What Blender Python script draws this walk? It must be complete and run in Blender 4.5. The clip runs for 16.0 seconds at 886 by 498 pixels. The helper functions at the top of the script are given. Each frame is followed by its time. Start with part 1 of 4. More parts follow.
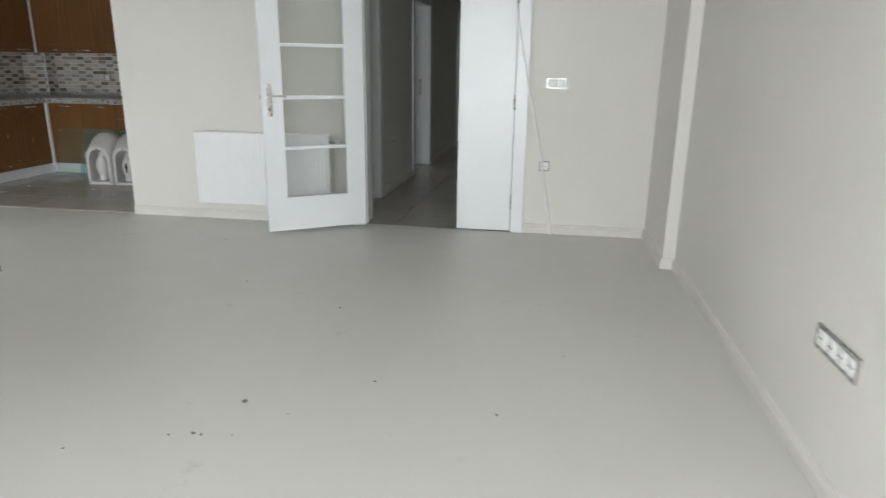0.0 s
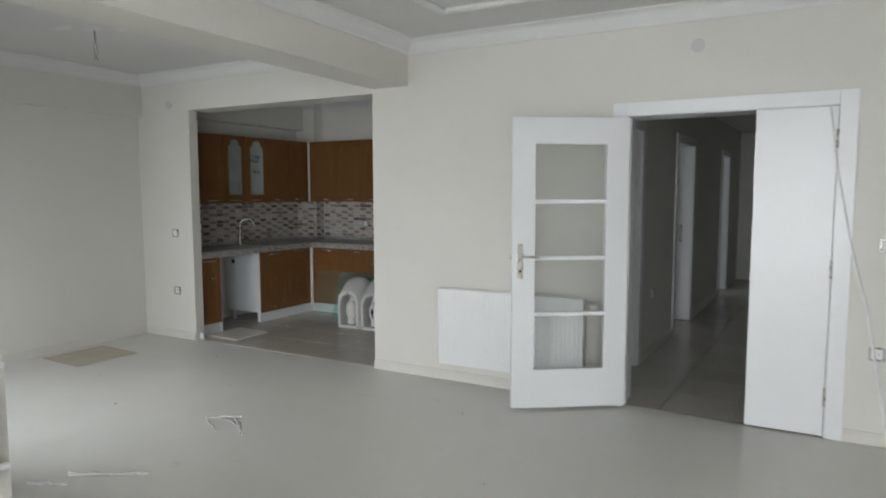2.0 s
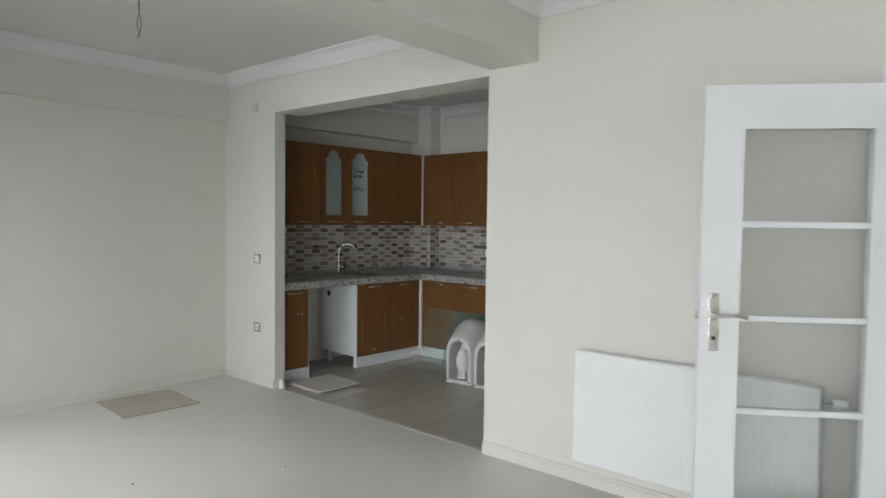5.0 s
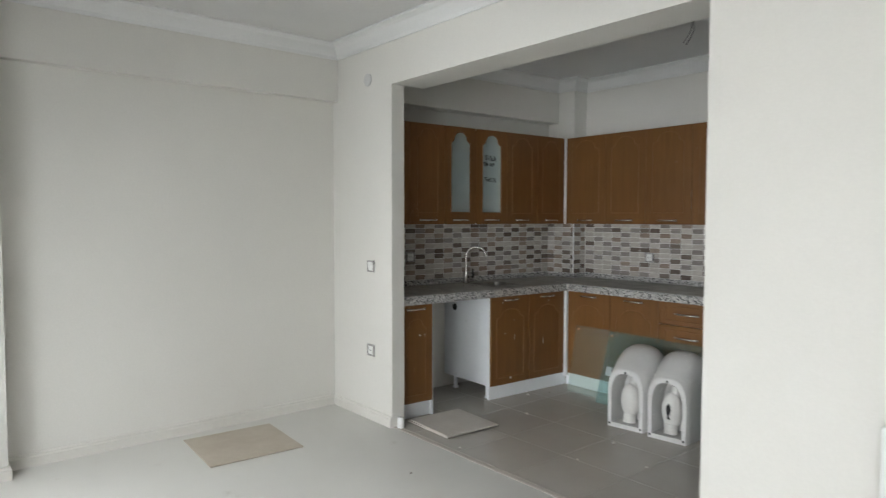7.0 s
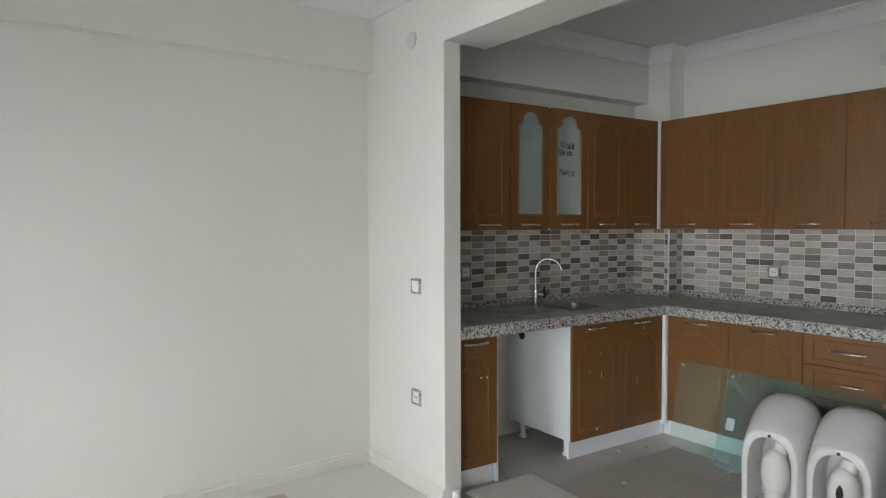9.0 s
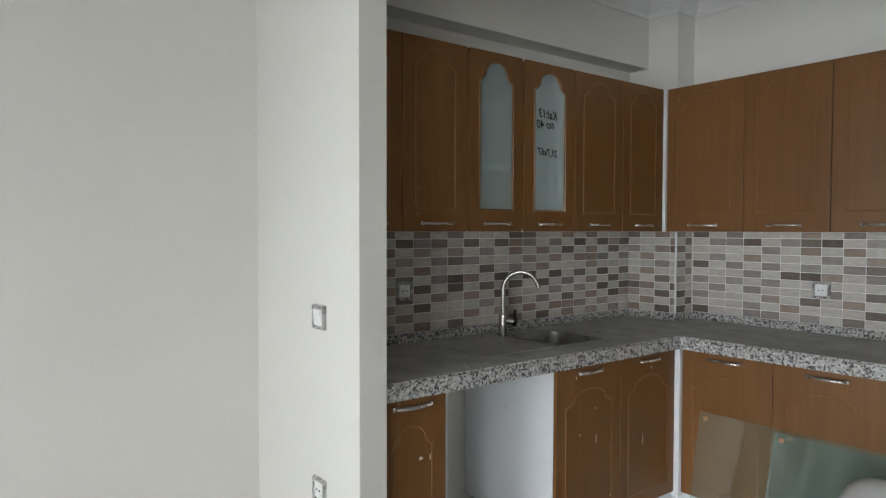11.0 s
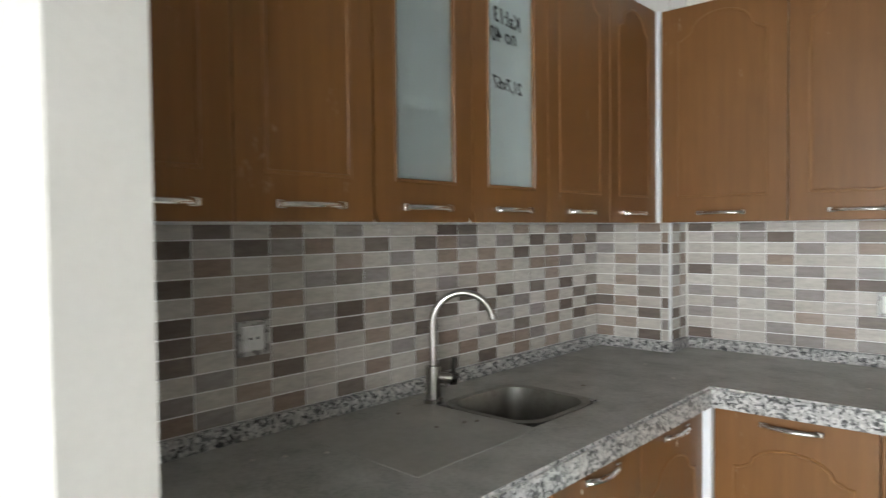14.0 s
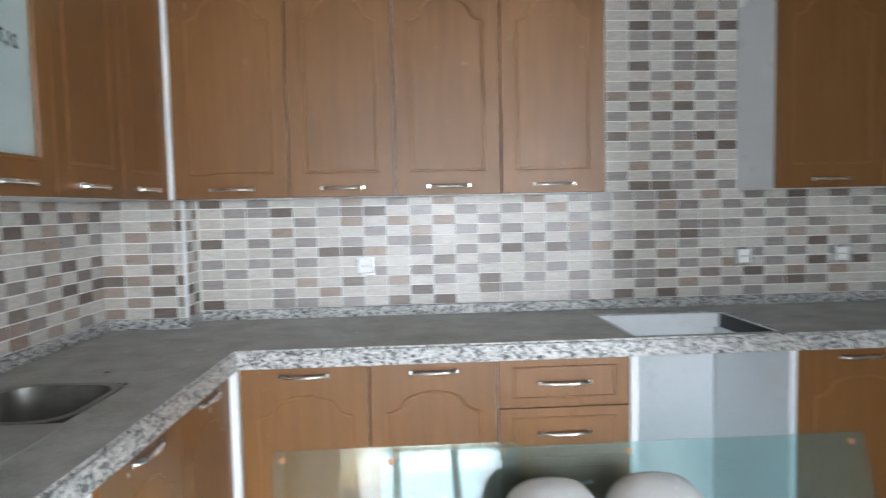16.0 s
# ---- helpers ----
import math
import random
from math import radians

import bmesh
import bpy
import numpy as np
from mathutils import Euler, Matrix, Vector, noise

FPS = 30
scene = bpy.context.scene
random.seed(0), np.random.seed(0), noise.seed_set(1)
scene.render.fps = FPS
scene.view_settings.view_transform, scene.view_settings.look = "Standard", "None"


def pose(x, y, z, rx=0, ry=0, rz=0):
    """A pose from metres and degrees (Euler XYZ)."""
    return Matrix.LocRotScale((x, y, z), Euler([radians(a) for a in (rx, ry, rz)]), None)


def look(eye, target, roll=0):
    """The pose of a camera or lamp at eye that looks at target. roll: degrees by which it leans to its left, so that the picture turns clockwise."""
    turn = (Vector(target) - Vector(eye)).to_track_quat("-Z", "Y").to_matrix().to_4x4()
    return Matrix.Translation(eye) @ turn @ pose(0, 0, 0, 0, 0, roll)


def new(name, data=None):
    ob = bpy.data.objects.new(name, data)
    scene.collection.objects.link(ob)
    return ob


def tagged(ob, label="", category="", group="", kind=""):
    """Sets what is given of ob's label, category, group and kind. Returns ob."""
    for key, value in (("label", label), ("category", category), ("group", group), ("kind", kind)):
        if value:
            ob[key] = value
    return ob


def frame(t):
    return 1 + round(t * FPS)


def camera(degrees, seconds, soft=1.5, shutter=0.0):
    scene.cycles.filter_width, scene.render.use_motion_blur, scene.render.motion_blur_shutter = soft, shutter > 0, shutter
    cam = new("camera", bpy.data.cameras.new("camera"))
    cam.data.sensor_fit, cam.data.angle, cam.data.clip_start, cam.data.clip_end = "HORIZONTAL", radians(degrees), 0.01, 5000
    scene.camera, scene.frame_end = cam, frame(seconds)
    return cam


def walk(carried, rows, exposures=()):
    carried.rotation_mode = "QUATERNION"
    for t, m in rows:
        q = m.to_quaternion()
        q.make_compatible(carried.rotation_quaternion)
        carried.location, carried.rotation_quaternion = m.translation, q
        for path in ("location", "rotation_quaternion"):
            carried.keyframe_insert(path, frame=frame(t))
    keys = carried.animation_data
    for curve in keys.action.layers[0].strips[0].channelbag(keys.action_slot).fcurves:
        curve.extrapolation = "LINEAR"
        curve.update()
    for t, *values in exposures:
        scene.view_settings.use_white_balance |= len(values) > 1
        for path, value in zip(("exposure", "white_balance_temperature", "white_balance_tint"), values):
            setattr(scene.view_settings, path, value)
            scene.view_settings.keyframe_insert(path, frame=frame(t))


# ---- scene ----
cam = camera(69.0, 16.0, soft=1.2, shutter=0.45)
PATH = [
    (0, (0.033, 0.368, 1.341), (-0.234, 2.271, 0.785), 0.8),
    (0.5, (-0.166, 0.47, 1.362), (-0.569, 2.35, 0.81), 0.8),
    (1, (-0.297, 0.625, 1.389), (-0.867, 2.462, 0.839), 0.4),
    (1.5, (-0.337, 0.88, 1.449), (-1.09, 2.687, 1.042), 0.2),
    (2, (-0.355, 1.048, 1.525), (-1.307, 2.798, 1.346), -0.1),
    (2.5, (-0.361, 1.254, 1.514), (-1.413, 2.951, 1.402), -0.0),
    (3, (-0.359, 1.52, 1.491), (-1.436, 3.202, 1.393), -0.1),
    (3.5, (-0.403, 1.813, 1.483), (-1.555, 3.445, 1.384), 0.0),
    (4, (-0.572, 2.038, 1.472), (-1.766, 3.639, 1.374), 0.3),
    (4.2, (-0.682, 2.116, 1.473), (-1.89, 3.707, 1.376), 0.6),
    (6.3, (-1.756, 2.788, 1.422), (-3.204, 4.164, 1.329), -0.1),
    (6.5, (-1.869, 2.864, 1.425), (-3.329, 4.227, 1.328), -0.0),
    (7, (-2.141, 3.057, 1.434), (-3.678, 4.334, 1.34), 0.1),
    (7.5, (-2.408, 3.216, 1.416), (-4.014, 4.405, 1.333), 0.1),
    (8, (-2.654, 3.342, 1.423), (-4.281, 4.503, 1.345), -0.0),
    (8.5, (-2.904, 3.491, 1.421), (-4.525, 4.66, 1.348), -0.2),
    (9, (-3.103, 3.673, 1.426), (-4.72, 4.847, 1.35), -0.2),
    (9.2, (-3.198, 3.756, 1.418), (-4.81, 4.937, 1.339), -0.2),
    (11.3, (-4.122, 4.622, 1.397), (-5.665, 5.894, 1.335), 0.2),
    (11.5, (-4.204, 4.695, 1.418), (-5.746, 5.966, 1.349), 0.3),
    (12, (-4.387, 4.9, 1.426), (-5.926, 6.175, 1.35), 0.3),
    (12.5, (-4.571, 5.077, 1.407), (-6.108, 6.356, 1.349), 0.0),
    (13, (-4.781, 5.162, 1.401), (-6.301, 6.461, 1.343), -0.1),
    (13.5, (-4.934, 5.244, 1.409), (-6.394, 6.609, 1.338), -0.1),
    (14, (-5.027, 5.352, 1.37), (-6.325, 6.872, 1.312), -0.6),
    (14.5, (-5.038, 5.455, 1.346), (-6.108, 7.143, 1.287), -1.0),
    (15, (-5.053, 5.42, 1.361), (-5.818, 7.265, 1.256), -0.9),
    (15.5, (-5.085, 5.346, 1.349), (-5.42, 7.315, 1.231), -0.9),
    (16, (-5.118, 5.241, 1.343), (-4.998, 7.233, 1.213), -1.2),
]
EXPO = [(0.0, 0.15, 6500, 10), (1.0, 0.05, 6500, 10), (2.0, 0.0, 6500, 10), (2.5, 0.1, 6500, 10), (3.5, 0.1, 6500, 10), (4.2, 0.12, 6500, 10), (6.5, 0.6, 6500, 10), (9.0, 0.72, 6500, 10), (11.5, 0.95, 6350, 10), (12.5, 1.15, 6350, 10), (13.5, 1.34, 6350, 10), (14.0, 1.7, 6500, 10), (14.5, 2.33, 6500, 10), (15.2, 2.25, 6450, 10), (16.0, 1.95, 6000, 10)]
walk(cam, [(t, look(eye, target, roll)) for t, eye, target, roll in PATH], EXPO)

# ---- world and light: overcast daylight through the south windows ----
world = bpy.data.worlds.new("overcast_sky")
scene.world = world
world.use_nodes = True
wn = world.node_tree
sky = wn.nodes.new("ShaderNodeTexSky")
sky.sky_type, sky.sun_disc = "NISHITA", False
sky.sun_elevation, sky.sun_rotation = radians(50), radians(190)
wn.links.new(sky.outputs[0], wn.nodes["Background"].inputs[0])
wn.nodes["Background"].inputs[1].default_value = 0.13
sun = new("sun", bpy.data.lights.new("sun", "SUN"))
sun.data.energy, sun.data.angle, sun.data.color = 0.8, radians(20), (1.0, 0.98, 0.95)
sun.matrix_world = look((0, 0, 0), (0.17, 0.6, -0.78))


def window_light(x0, x1, y, z0, z1, power, drop, strips=4):
    """Skylight that enters through a window which faces south: level strips that look up at the sky and shine down and in."""
    tall = (z1 - z0) / strips
    tilt = math.atan(drop)
    for i in range(strips):
        lamp = new("window_daylight", bpy.data.lights.new("window_daylight", "AREA"))
        lamp.data.shape, lamp.data.size, lamp.data.size_y = "RECTANGLE", x1 - x0, tall / math.cos(tilt)
        lamp.data.energy, lamp.data.color = power / strips, (0.94, 0.975, 1.0)
        c = ((x0 + x1) / 2, y, z0 + (i + 0.5) * tall)
        lamp.matrix_world = look(c, (c[0], c[1] + 1, c[2] - drop))


# plan, in metres
E_WALL, W_LIV, N_WALL, S_WALL = 1.015, -6.48, 5.575, -1.2
W_KIT, N_KIT, E_KIT = -6.31, 8.0, -1.75
RECESS_X, RECESS_Y = -3.75, 2.75
CEIL = 2.72
OP_L, OP_R, OP_TOP = -5.712, -3.488, 2.335
# the kitchen's west side is out of square: it runs away from the corner at this slope
SKEW = 0.044
WEST = Matrix.Translation((-5.70, 7.40, 0)) @ Matrix.Rotation(-math.atan(SKEW), 4, "Z") @ Matrix.Translation((5.70, -7.40, 0))
window_light(-1.6, 0.5, S_WALL - 0.36, 0.15, 2.3, 138, 1.0)
window_light(-5.65, -4.15, RECESS_Y - 0.40, 0.15, 2.3, 33, 1.3)


# ---- materials ----
def material(name):
    m = bpy.data.materials.new(name)
    m.use_nodes = True
    nt = m.node_tree
    return m, nt, nt.nodes["Principled BSDF"]


def coords(nt, scale=(1, 1, 1), world_space=True):
    mp = nt.nodes.new("ShaderNodeMapping")
    mp.inputs["Scale"].default_value = scale
    if world_space:
        nt.links.new(nt.nodes.new("ShaderNodeNewGeometry").outputs["Position"], mp.inputs[0])
    else:
        nt.links.new(nt.nodes.new("ShaderNodeTexCoord").outputs["Object"], mp.inputs[0])
    return mp.outputs[0]


def noise_tex(nt, vec, scale, detail=4, rough=0.6):
    n = nt.nodes.new("ShaderNodeTexNoise")
    n.inputs["Scale"].default_value, n.inputs["Detail"].default_value, n.inputs["Roughness"].default_value = scale, detail, rough
    nt.links.new(vec, n.inputs["Vector"])
    return n.outputs["Fac"]


def ramp(nt, fac, stops, constant=False):
    r = nt.nodes.new("ShaderNodeValToRGB")
    if constant:
        r.color_ramp.interpolation = "CONSTANT"
    while len(r.color_ramp.elements) < len(stops):
        r.color_ramp.elements.new(0.5)
    for e, (p, c) in zip(r.color_ramp.elements, stops):
        e.position, e.color = p, (*c, 1) if len(c) == 3 else c
    nt.links.new(fac, r.inputs[0])
    return r.outputs[0]


def mixed(nt, a, b, fac, mode="MIX"):
    n = nt.nodes.new("ShaderNodeMix")
    n.data_type, n.blend_type = "RGBA", mode
    for sock, v in ((n.inputs[0], fac), (n.inputs[6], a), (n.inputs[7], b)):
        if isinstance(v, (int, float)):
            sock.default_value = v
        elif isinstance(v, tuple):
            sock.default_value = (*v, 1)
        else:
            nt.links.new(v, sock)
    return n.outputs[2]


def bump(nt, bsdf, height, strength=0.1, distance=0.01):
    b = nt.nodes.new("ShaderNodeBump")
    b.inputs["Strength"].default_value, b.inputs["Distance"].default_value = strength, distance
    nt.links.new(height, b.inputs["Height"])
    nt.links.new(b.outputs[0], bsdf.inputs["Normal"])


def mottled(name, c0, c1, rough=0.5, big=1.2, fine=60, bump_s=0.06, metal=0.0, world_space=True, fine_mix=0.15, dirt=None, rough_var=0.1):
    """A painted or plain surface: slow tone changes, fine grain, slight relief."""
    m, nt, b = material(name)
    v = coords(nt, world_space=world_space)
    slow = ramp(nt, noise_tex(nt, v, big, 5), [(0.3, c0), (0.7, c1)])
    grain = noise_tex(nt, v, fine, 3)
    col = mixed(nt, slow, ramp(nt, grain, [(0.3, (0.75,) * 3), (0.7, (1.0,) * 3)]), fine_mix, "MULTIPLY")
    if dirt:
        colour, lo, hi, scale = dirt
        mask = ramp(nt, noise_tex(nt, v, scale, 8, 0.7), [(lo, (0, 0, 0)), (hi, (1, 1, 1))])
        col = mixed(nt, col, colour, mask)
    nt.links.new(col, b.inputs["Base Color"])
    r = ramp(nt, noise_tex(nt, v, big * 6, 4), [(0.3, (max(rough - rough_var, 0.02),) * 3), (0.7, (min(rough + rough_var, 1),) * 3)])
    nt.links.new(r, b.inputs["Roughness"])
    b.inputs["Metallic"].default_value = metal
    if bump_s:
        bump(nt, b, grain, bump_s, 0.004)
    return m


M_WALL = mottled("wall_paint", (0.70, 0.683, 0.640), (0.74, 0.723, 0.680), 0.75, 0.7, 90, 0.06)
M_CEIL = mottled("ceiling_paint", (0.66, 0.655, 0.64), (0.70, 0.695, 0.68), 0.8, 0.8, 70, 0.08)
M_CROWN = mottled("crown_plaster", (0.73, 0.73, 0.72), (0.77, 0.77, 0.76), 0.7, 1.5, 60, 0.05)
M_KCEIL = mottled("kitchen_ceiling_paint", (0.60, 0.60, 0.60), (0.64, 0.64, 0.635), 0.35, 1.0, 50, 0.02, rough_var=0.03)
M_FLOOR = mottled("living_floor_sheet", (0.64, 0.63, 0.59), (0.70, 0.69, 0.655), 0.42, 0.5, 130, 0.05,
                  dirt=((0.53, 0.505, 0.46), 0.62, 0.76, 4.0))
M_BASE = mottled("baseboard_cream", (0.68, 0.655, 0.61), (0.73, 0.71, 0.67), 0.4, 2.0, 40, 0.05)
M_DOOR = mottled("door_white_lacquer", (0.80, 0.815, 0.83), (0.82, 0.835, 0.85), 0.32, 1.0, 40, 0.02, fine_mix=0.05, rough_var=0.03)
M_PVC = mottled("white_pvc", (0.80, 0.80, 0.80), (0.84, 0.84, 0.84), 0.3, 2, 50, 0.02)
M_RAD = mottled("radiator_enamel", (0.82, 0.83, 0.83), (0.85, 0.86, 0.86), 0.30, 2, 50, 0.01, fine_mix=0.05, rough_var=0.03)
M_CHROME = mottled("brushed_chrome", (0.50, 0.485, 0.46), (0.60, 0.585, 0.56), 0.18, 8, 90, 0.02, 1.0, False)
M_HANDLE = mottled("polished_handle_chrome", (0.84, 0.83, 0.81), (0.92, 0.91, 0.89), 0.14, 8, 90, 0.01, 1.0, False, rough_var=0.04)
M_DARKCHROME = mottled("dark_chrome", (0.10, 0.10, 0.10), (0.16, 0.16, 0.155), 0.2, 8, 90, 0.02, 1.0, False)
M_STEEL = mottled("stainless_steel", (0.30, 0.29, 0.265), (0.38, 0.37, 0.34), 0.45, 5, 120, 0.03, 1.0, dirt=((0.22, 0.21, 0.19), 0.5, 0.7, 9))
M_SATIN = mottled("satin_nickel", (0.55, 0.54, 0.52), (0.66, 0.65, 0.62), 0.3, 6, 60, 0.02, 1.0)
M_FRAME = mottled("silver_switch_frame", (0.41, 0.40, 0.385), (0.44, 0.43, 0.415), 0.3, 8, 60, 0.02, 0.5)
M_KEY = mottled("switch_white_plastic", (0.80, 0.80, 0.78), (0.85, 0.85, 0.83), 0.3, 8, 60, 0.02)
M_BLACK = mottled("dark_recess", (0.012, 0.012, 0.012), (0.03, 0.03, 0.03), 0.6, 8, 60, 0.02)
M_MELAMINE = mottled("white_melamine", (0.78, 0.80, 0.82), (0.82, 0.84, 0.86), 0.35, 1.5, 60, 0.03)
M_CERAMIC = mottled("glazed_white_ceramic", (0.62, 0.615, 0.60), (0.69, 0.685, 0.67), 0.2, 4, 30, 0.02, dirt=((0.48, 0.46, 0.42), 0.62, 0.82, 6))
M_BISQUE = mottled("unglazed_ceramic", (0.66, 0.65, 0.62), (0.73, 0.72, 0.69), 0.6, 5, 60, 0.08)
M_GROUT = mottled("tile_grout", (0.80, 0.79, 0.77), (0.86, 0.85, 0.83), 0.8, 3, 120, 0.1)
M_KJOINT = mottled("floor_joint", (0.42, 0.385, 0.34), (0.52, 0.48, 0.43), 0.85, 3, 90, 0.1)
M_BOARD = mottled("beige_board", (0.46, 0.40, 0.32), (0.55, 0.49, 0.41), 0.7, 4, 80, 0.08)
M_LOOSE = mottled("loose_floor_tile", (0.56, 0.52, 0.47), (0.63, 0.59, 0.54), 0.45, 4, 60, 0.04)
M_PAPER = mottled("paper_sticker", (0.42, 0.49, 0.50), (0.50, 0.57, 0.58), 0.6, 30, 90, 0.02)
M_CORK = mottled("orange_pad", (0.40, 0.19, 0.10), (0.48, 0.24, 0.13), 0.7, 30, 90, 0.05)
M_CRUMB = mottled("plaster_crumb", (0.60, 0.57, 0.52), (0.72, 0.69, 0.64), 0.8, 20, 120, 0.1)
M_DARKCRUMB = mottled("dark_crumb", (0.20, 0.18, 0.155), (0.30, 0.27, 0.235), 0.8, 20, 120, 0.1)
M_WIRE = mottled("cable_sheath", (0.10, 0.10, 0.11), (0.16, 0.16, 0.17), 0.5, 20, 60, 0.02)
M_INK = mottled("black_marker", (0.01, 0.01, 0.012), (0.02, 0.02, 0.022), 0.4, 20, 60, 0.0)
M_OUT = mottled("render_facade", (0.55, 0.53, 0.50), (0.62, 0.60, 0.57), 0.8, 0.6, 40, 0.1)
M_GROUND = mottled("street_ground", (0.16, 0.16, 0.15), (0.24, 0.23, 0.21), 0.85, 0.2, 6, 0.2)


def wood(name, c0, c1, c2, rough, upright=True):
    """Stained veneer: grain drawn out along the height."""
    m, nt, b = material(name)
    info = nt.nodes.new("ShaderNodeObjectInfo")
    stretch = coords(nt, (14, 14, 0.9) if upright else (1.0, 14, 14))
    shift = nt.nodes.new("ShaderNodeVectorMath")
    shift.operation = "ADD"
    nt.links.new(stretch, shift.inputs[0])
    nt.links.new(info.outputs["Random"], shift.inputs[1])
    g = noise_tex(nt, shift.outputs[0], 3.0, 8, 0.65)
    col = ramp(nt, g, [(0.25, c0), (0.5, c1), (0.78, c2)])
    tone = ramp(nt, info.outputs["Random"], [(0.0, (0.90,) * 3), (1.0, (1.0,) * 3)])
    col = mixed(nt, col, tone, 1.0, "MULTIPLY")
    stain = noise_tex(nt, coords(nt), 2.2, 4)
    col = mixed(nt, col, ramp(nt, stain, [(0.3, (0.82,) * 3), (0.7, (1.0,) * 3)]), 0.7, "MULTIPLY")
    dust = ramp(nt, noise_tex(nt, coords(nt, (9, 9, 5)), 1.4, 9, 0.75), [(0.63, (0, 0, 0)), (0.80, (0.65, 0.65, 0.65))])
    col = mixed(nt, col, (0.55, 0.47, 0.38), dust)
    nt.links.new(col, b.inputs["Base Color"])
    r = ramp(nt, g, [(0.3, (rough - 0.06,) * 3), (0.7, (rough + 0.08,) * 3)])
    nt.links.new(r, b.inputs["Roughness"])
    b.inputs["Specular IOR Level"].default_value = 0.5
    bump(nt, b, g, 0.05, 0.002)
    return m


M_WOOD = wood("stained_cabinet_wood", (0.178, 0.075, 0.018), (0.206, 0.089, 0.022), (0.238, 0.106, 0.028), 0.42)
# lighter than M_WOOD: some wear, plus the beads' highlight put into the colour
M_WORN_LIT = wood("worn_highlit_moulding_wood", (0.20, 0.087, 0.023), (0.23, 0.102, 0.029), (0.265, 0.122, 0.038), 0.36)


def granite(name, dusty):
    """Grey and black speckled granite; the flat tops carry building dust."""
    m, nt, b = material(name)
    v = coords(nt)
    vor = nt.nodes.new("ShaderNodeTexVoronoi")
    vor.inputs["Scale"].default_value = 135
    warp = nt.nodes.new("ShaderNodeVectorMath")
    warp.operation = "ADD"
    nn = nt.nodes.new("ShaderNodeTexNoise")
    nn.inputs["Scale"].default_value = 60
    nt.links.new(v, nn.inputs["Vector"])
    sc = nt.nodes.new("ShaderNodeVectorMath")
    sc.operation = "SCALE"
    sc.inputs["Scale"].default_value = 0.02
    nt.links.new(nn.outputs["Color"], sc.inputs[0])
    nt.links.new(v, warp.inputs[0])
    nt.links.new(sc.outputs[0], warp.inputs[1])
    nt.links.new(warp.outputs[0], vor.inputs["Vector"])
    sep = nt.nodes.new("ShaderNodeSeparateColor")
    nt.links.new(vor.outputs["Color"], sep.inputs[0])
    col = ramp(nt, sep.outputs[0], [(0.0, (0.06, 0.06, 0.06)), (0.15, (0.18, 0.18, 0.18)), (0.36, (0.48, 0.47, 0.455)), (0.75, (0.65, 0.64, 0.62))], True)
    grain = noise_tex(nt, v, 220, 3)
    col = mixed(nt, col, ramp(nt, grain, [(0.35, (0.7,) * 3), (0.65, (1.0,) * 3)]), 0.5, "MULTIPLY")
    if dusty:
        dust = ramp(nt, noise_tex(nt, v, 3.2, 9, 0.7), [(0.25, (0.985,) * 3), (0.75, (0.80,) * 3)])
        film = ramp(nt, noise_tex(nt, v, 7, 6), [(0.3, (0.33, 0.33, 0.305)), (0.7, (0.56, 0.555, 0.525))])
        col = mixed(nt, col, film, dust)
        r = ramp(nt, noise_tex(nt, v, 5, 5), [(0.3, (0.45,) * 3), (0.7, (0.7,) * 3)])
        nt.links.new(r, b.inputs["Roughness"])
        bump(nt, b, noise_tex(nt, v, 90, 3), 0.04, 0.002)
    else:
        b.inputs["Roughness"].default_value = 0.28
        bump(nt, b, grain, 0.05, 0.002)
    nt.links.new(col, b.inputs["Base Color"])
    return m


M_GRANITE = granite("speckled_granite", False)
M_DUSTY = granite("dusty_granite_top", True)


def tile_mat(name, c0, c1, rough):
    m, nt, b = material(name)
    info = nt.nodes.new("ShaderNodeObjectInfo")
    tone = ramp(nt, info.outputs["Random"], [(0.0, c0), (1.0, c1)])
    sm = ramp(nt, noise_tex(nt, coords(nt, (8, 8, 30)), 2.5, 6, 0.7), [(0.3, (0.62,) * 3), (0.7, (1.0,) * 3)])
    nt.links.new(mixed(nt, tone, sm, 0.8, "MULTIPLY"), b.inputs["Base Color"])
    b.inputs["Roughness"].default_value = rough
    b.inputs["Specular IOR Level"].default_value = 0.35
    bump(nt, b, noise_tex(nt, coords(nt), 25, 3), 0.10, 0.004)
    return m


M_T = [tile_mat("mosaic_cream", (0.56, 0.515, 0.465), (0.67, 0.63, 0.58), 0.26),
       tile_mat("mosaic_tan", (0.33, 0.255, 0.205), (0.44, 0.36, 0.30), 0.27),
       tile_mat("mosaic_taupe", (0.18, 0.142, 0.118), (0.28, 0.235, 0.205), 0.27),
       tile_mat("mosaic_grey", (0.30, 0.265, 0.245), (0.41, 0.375, 0.35), 0.27)]


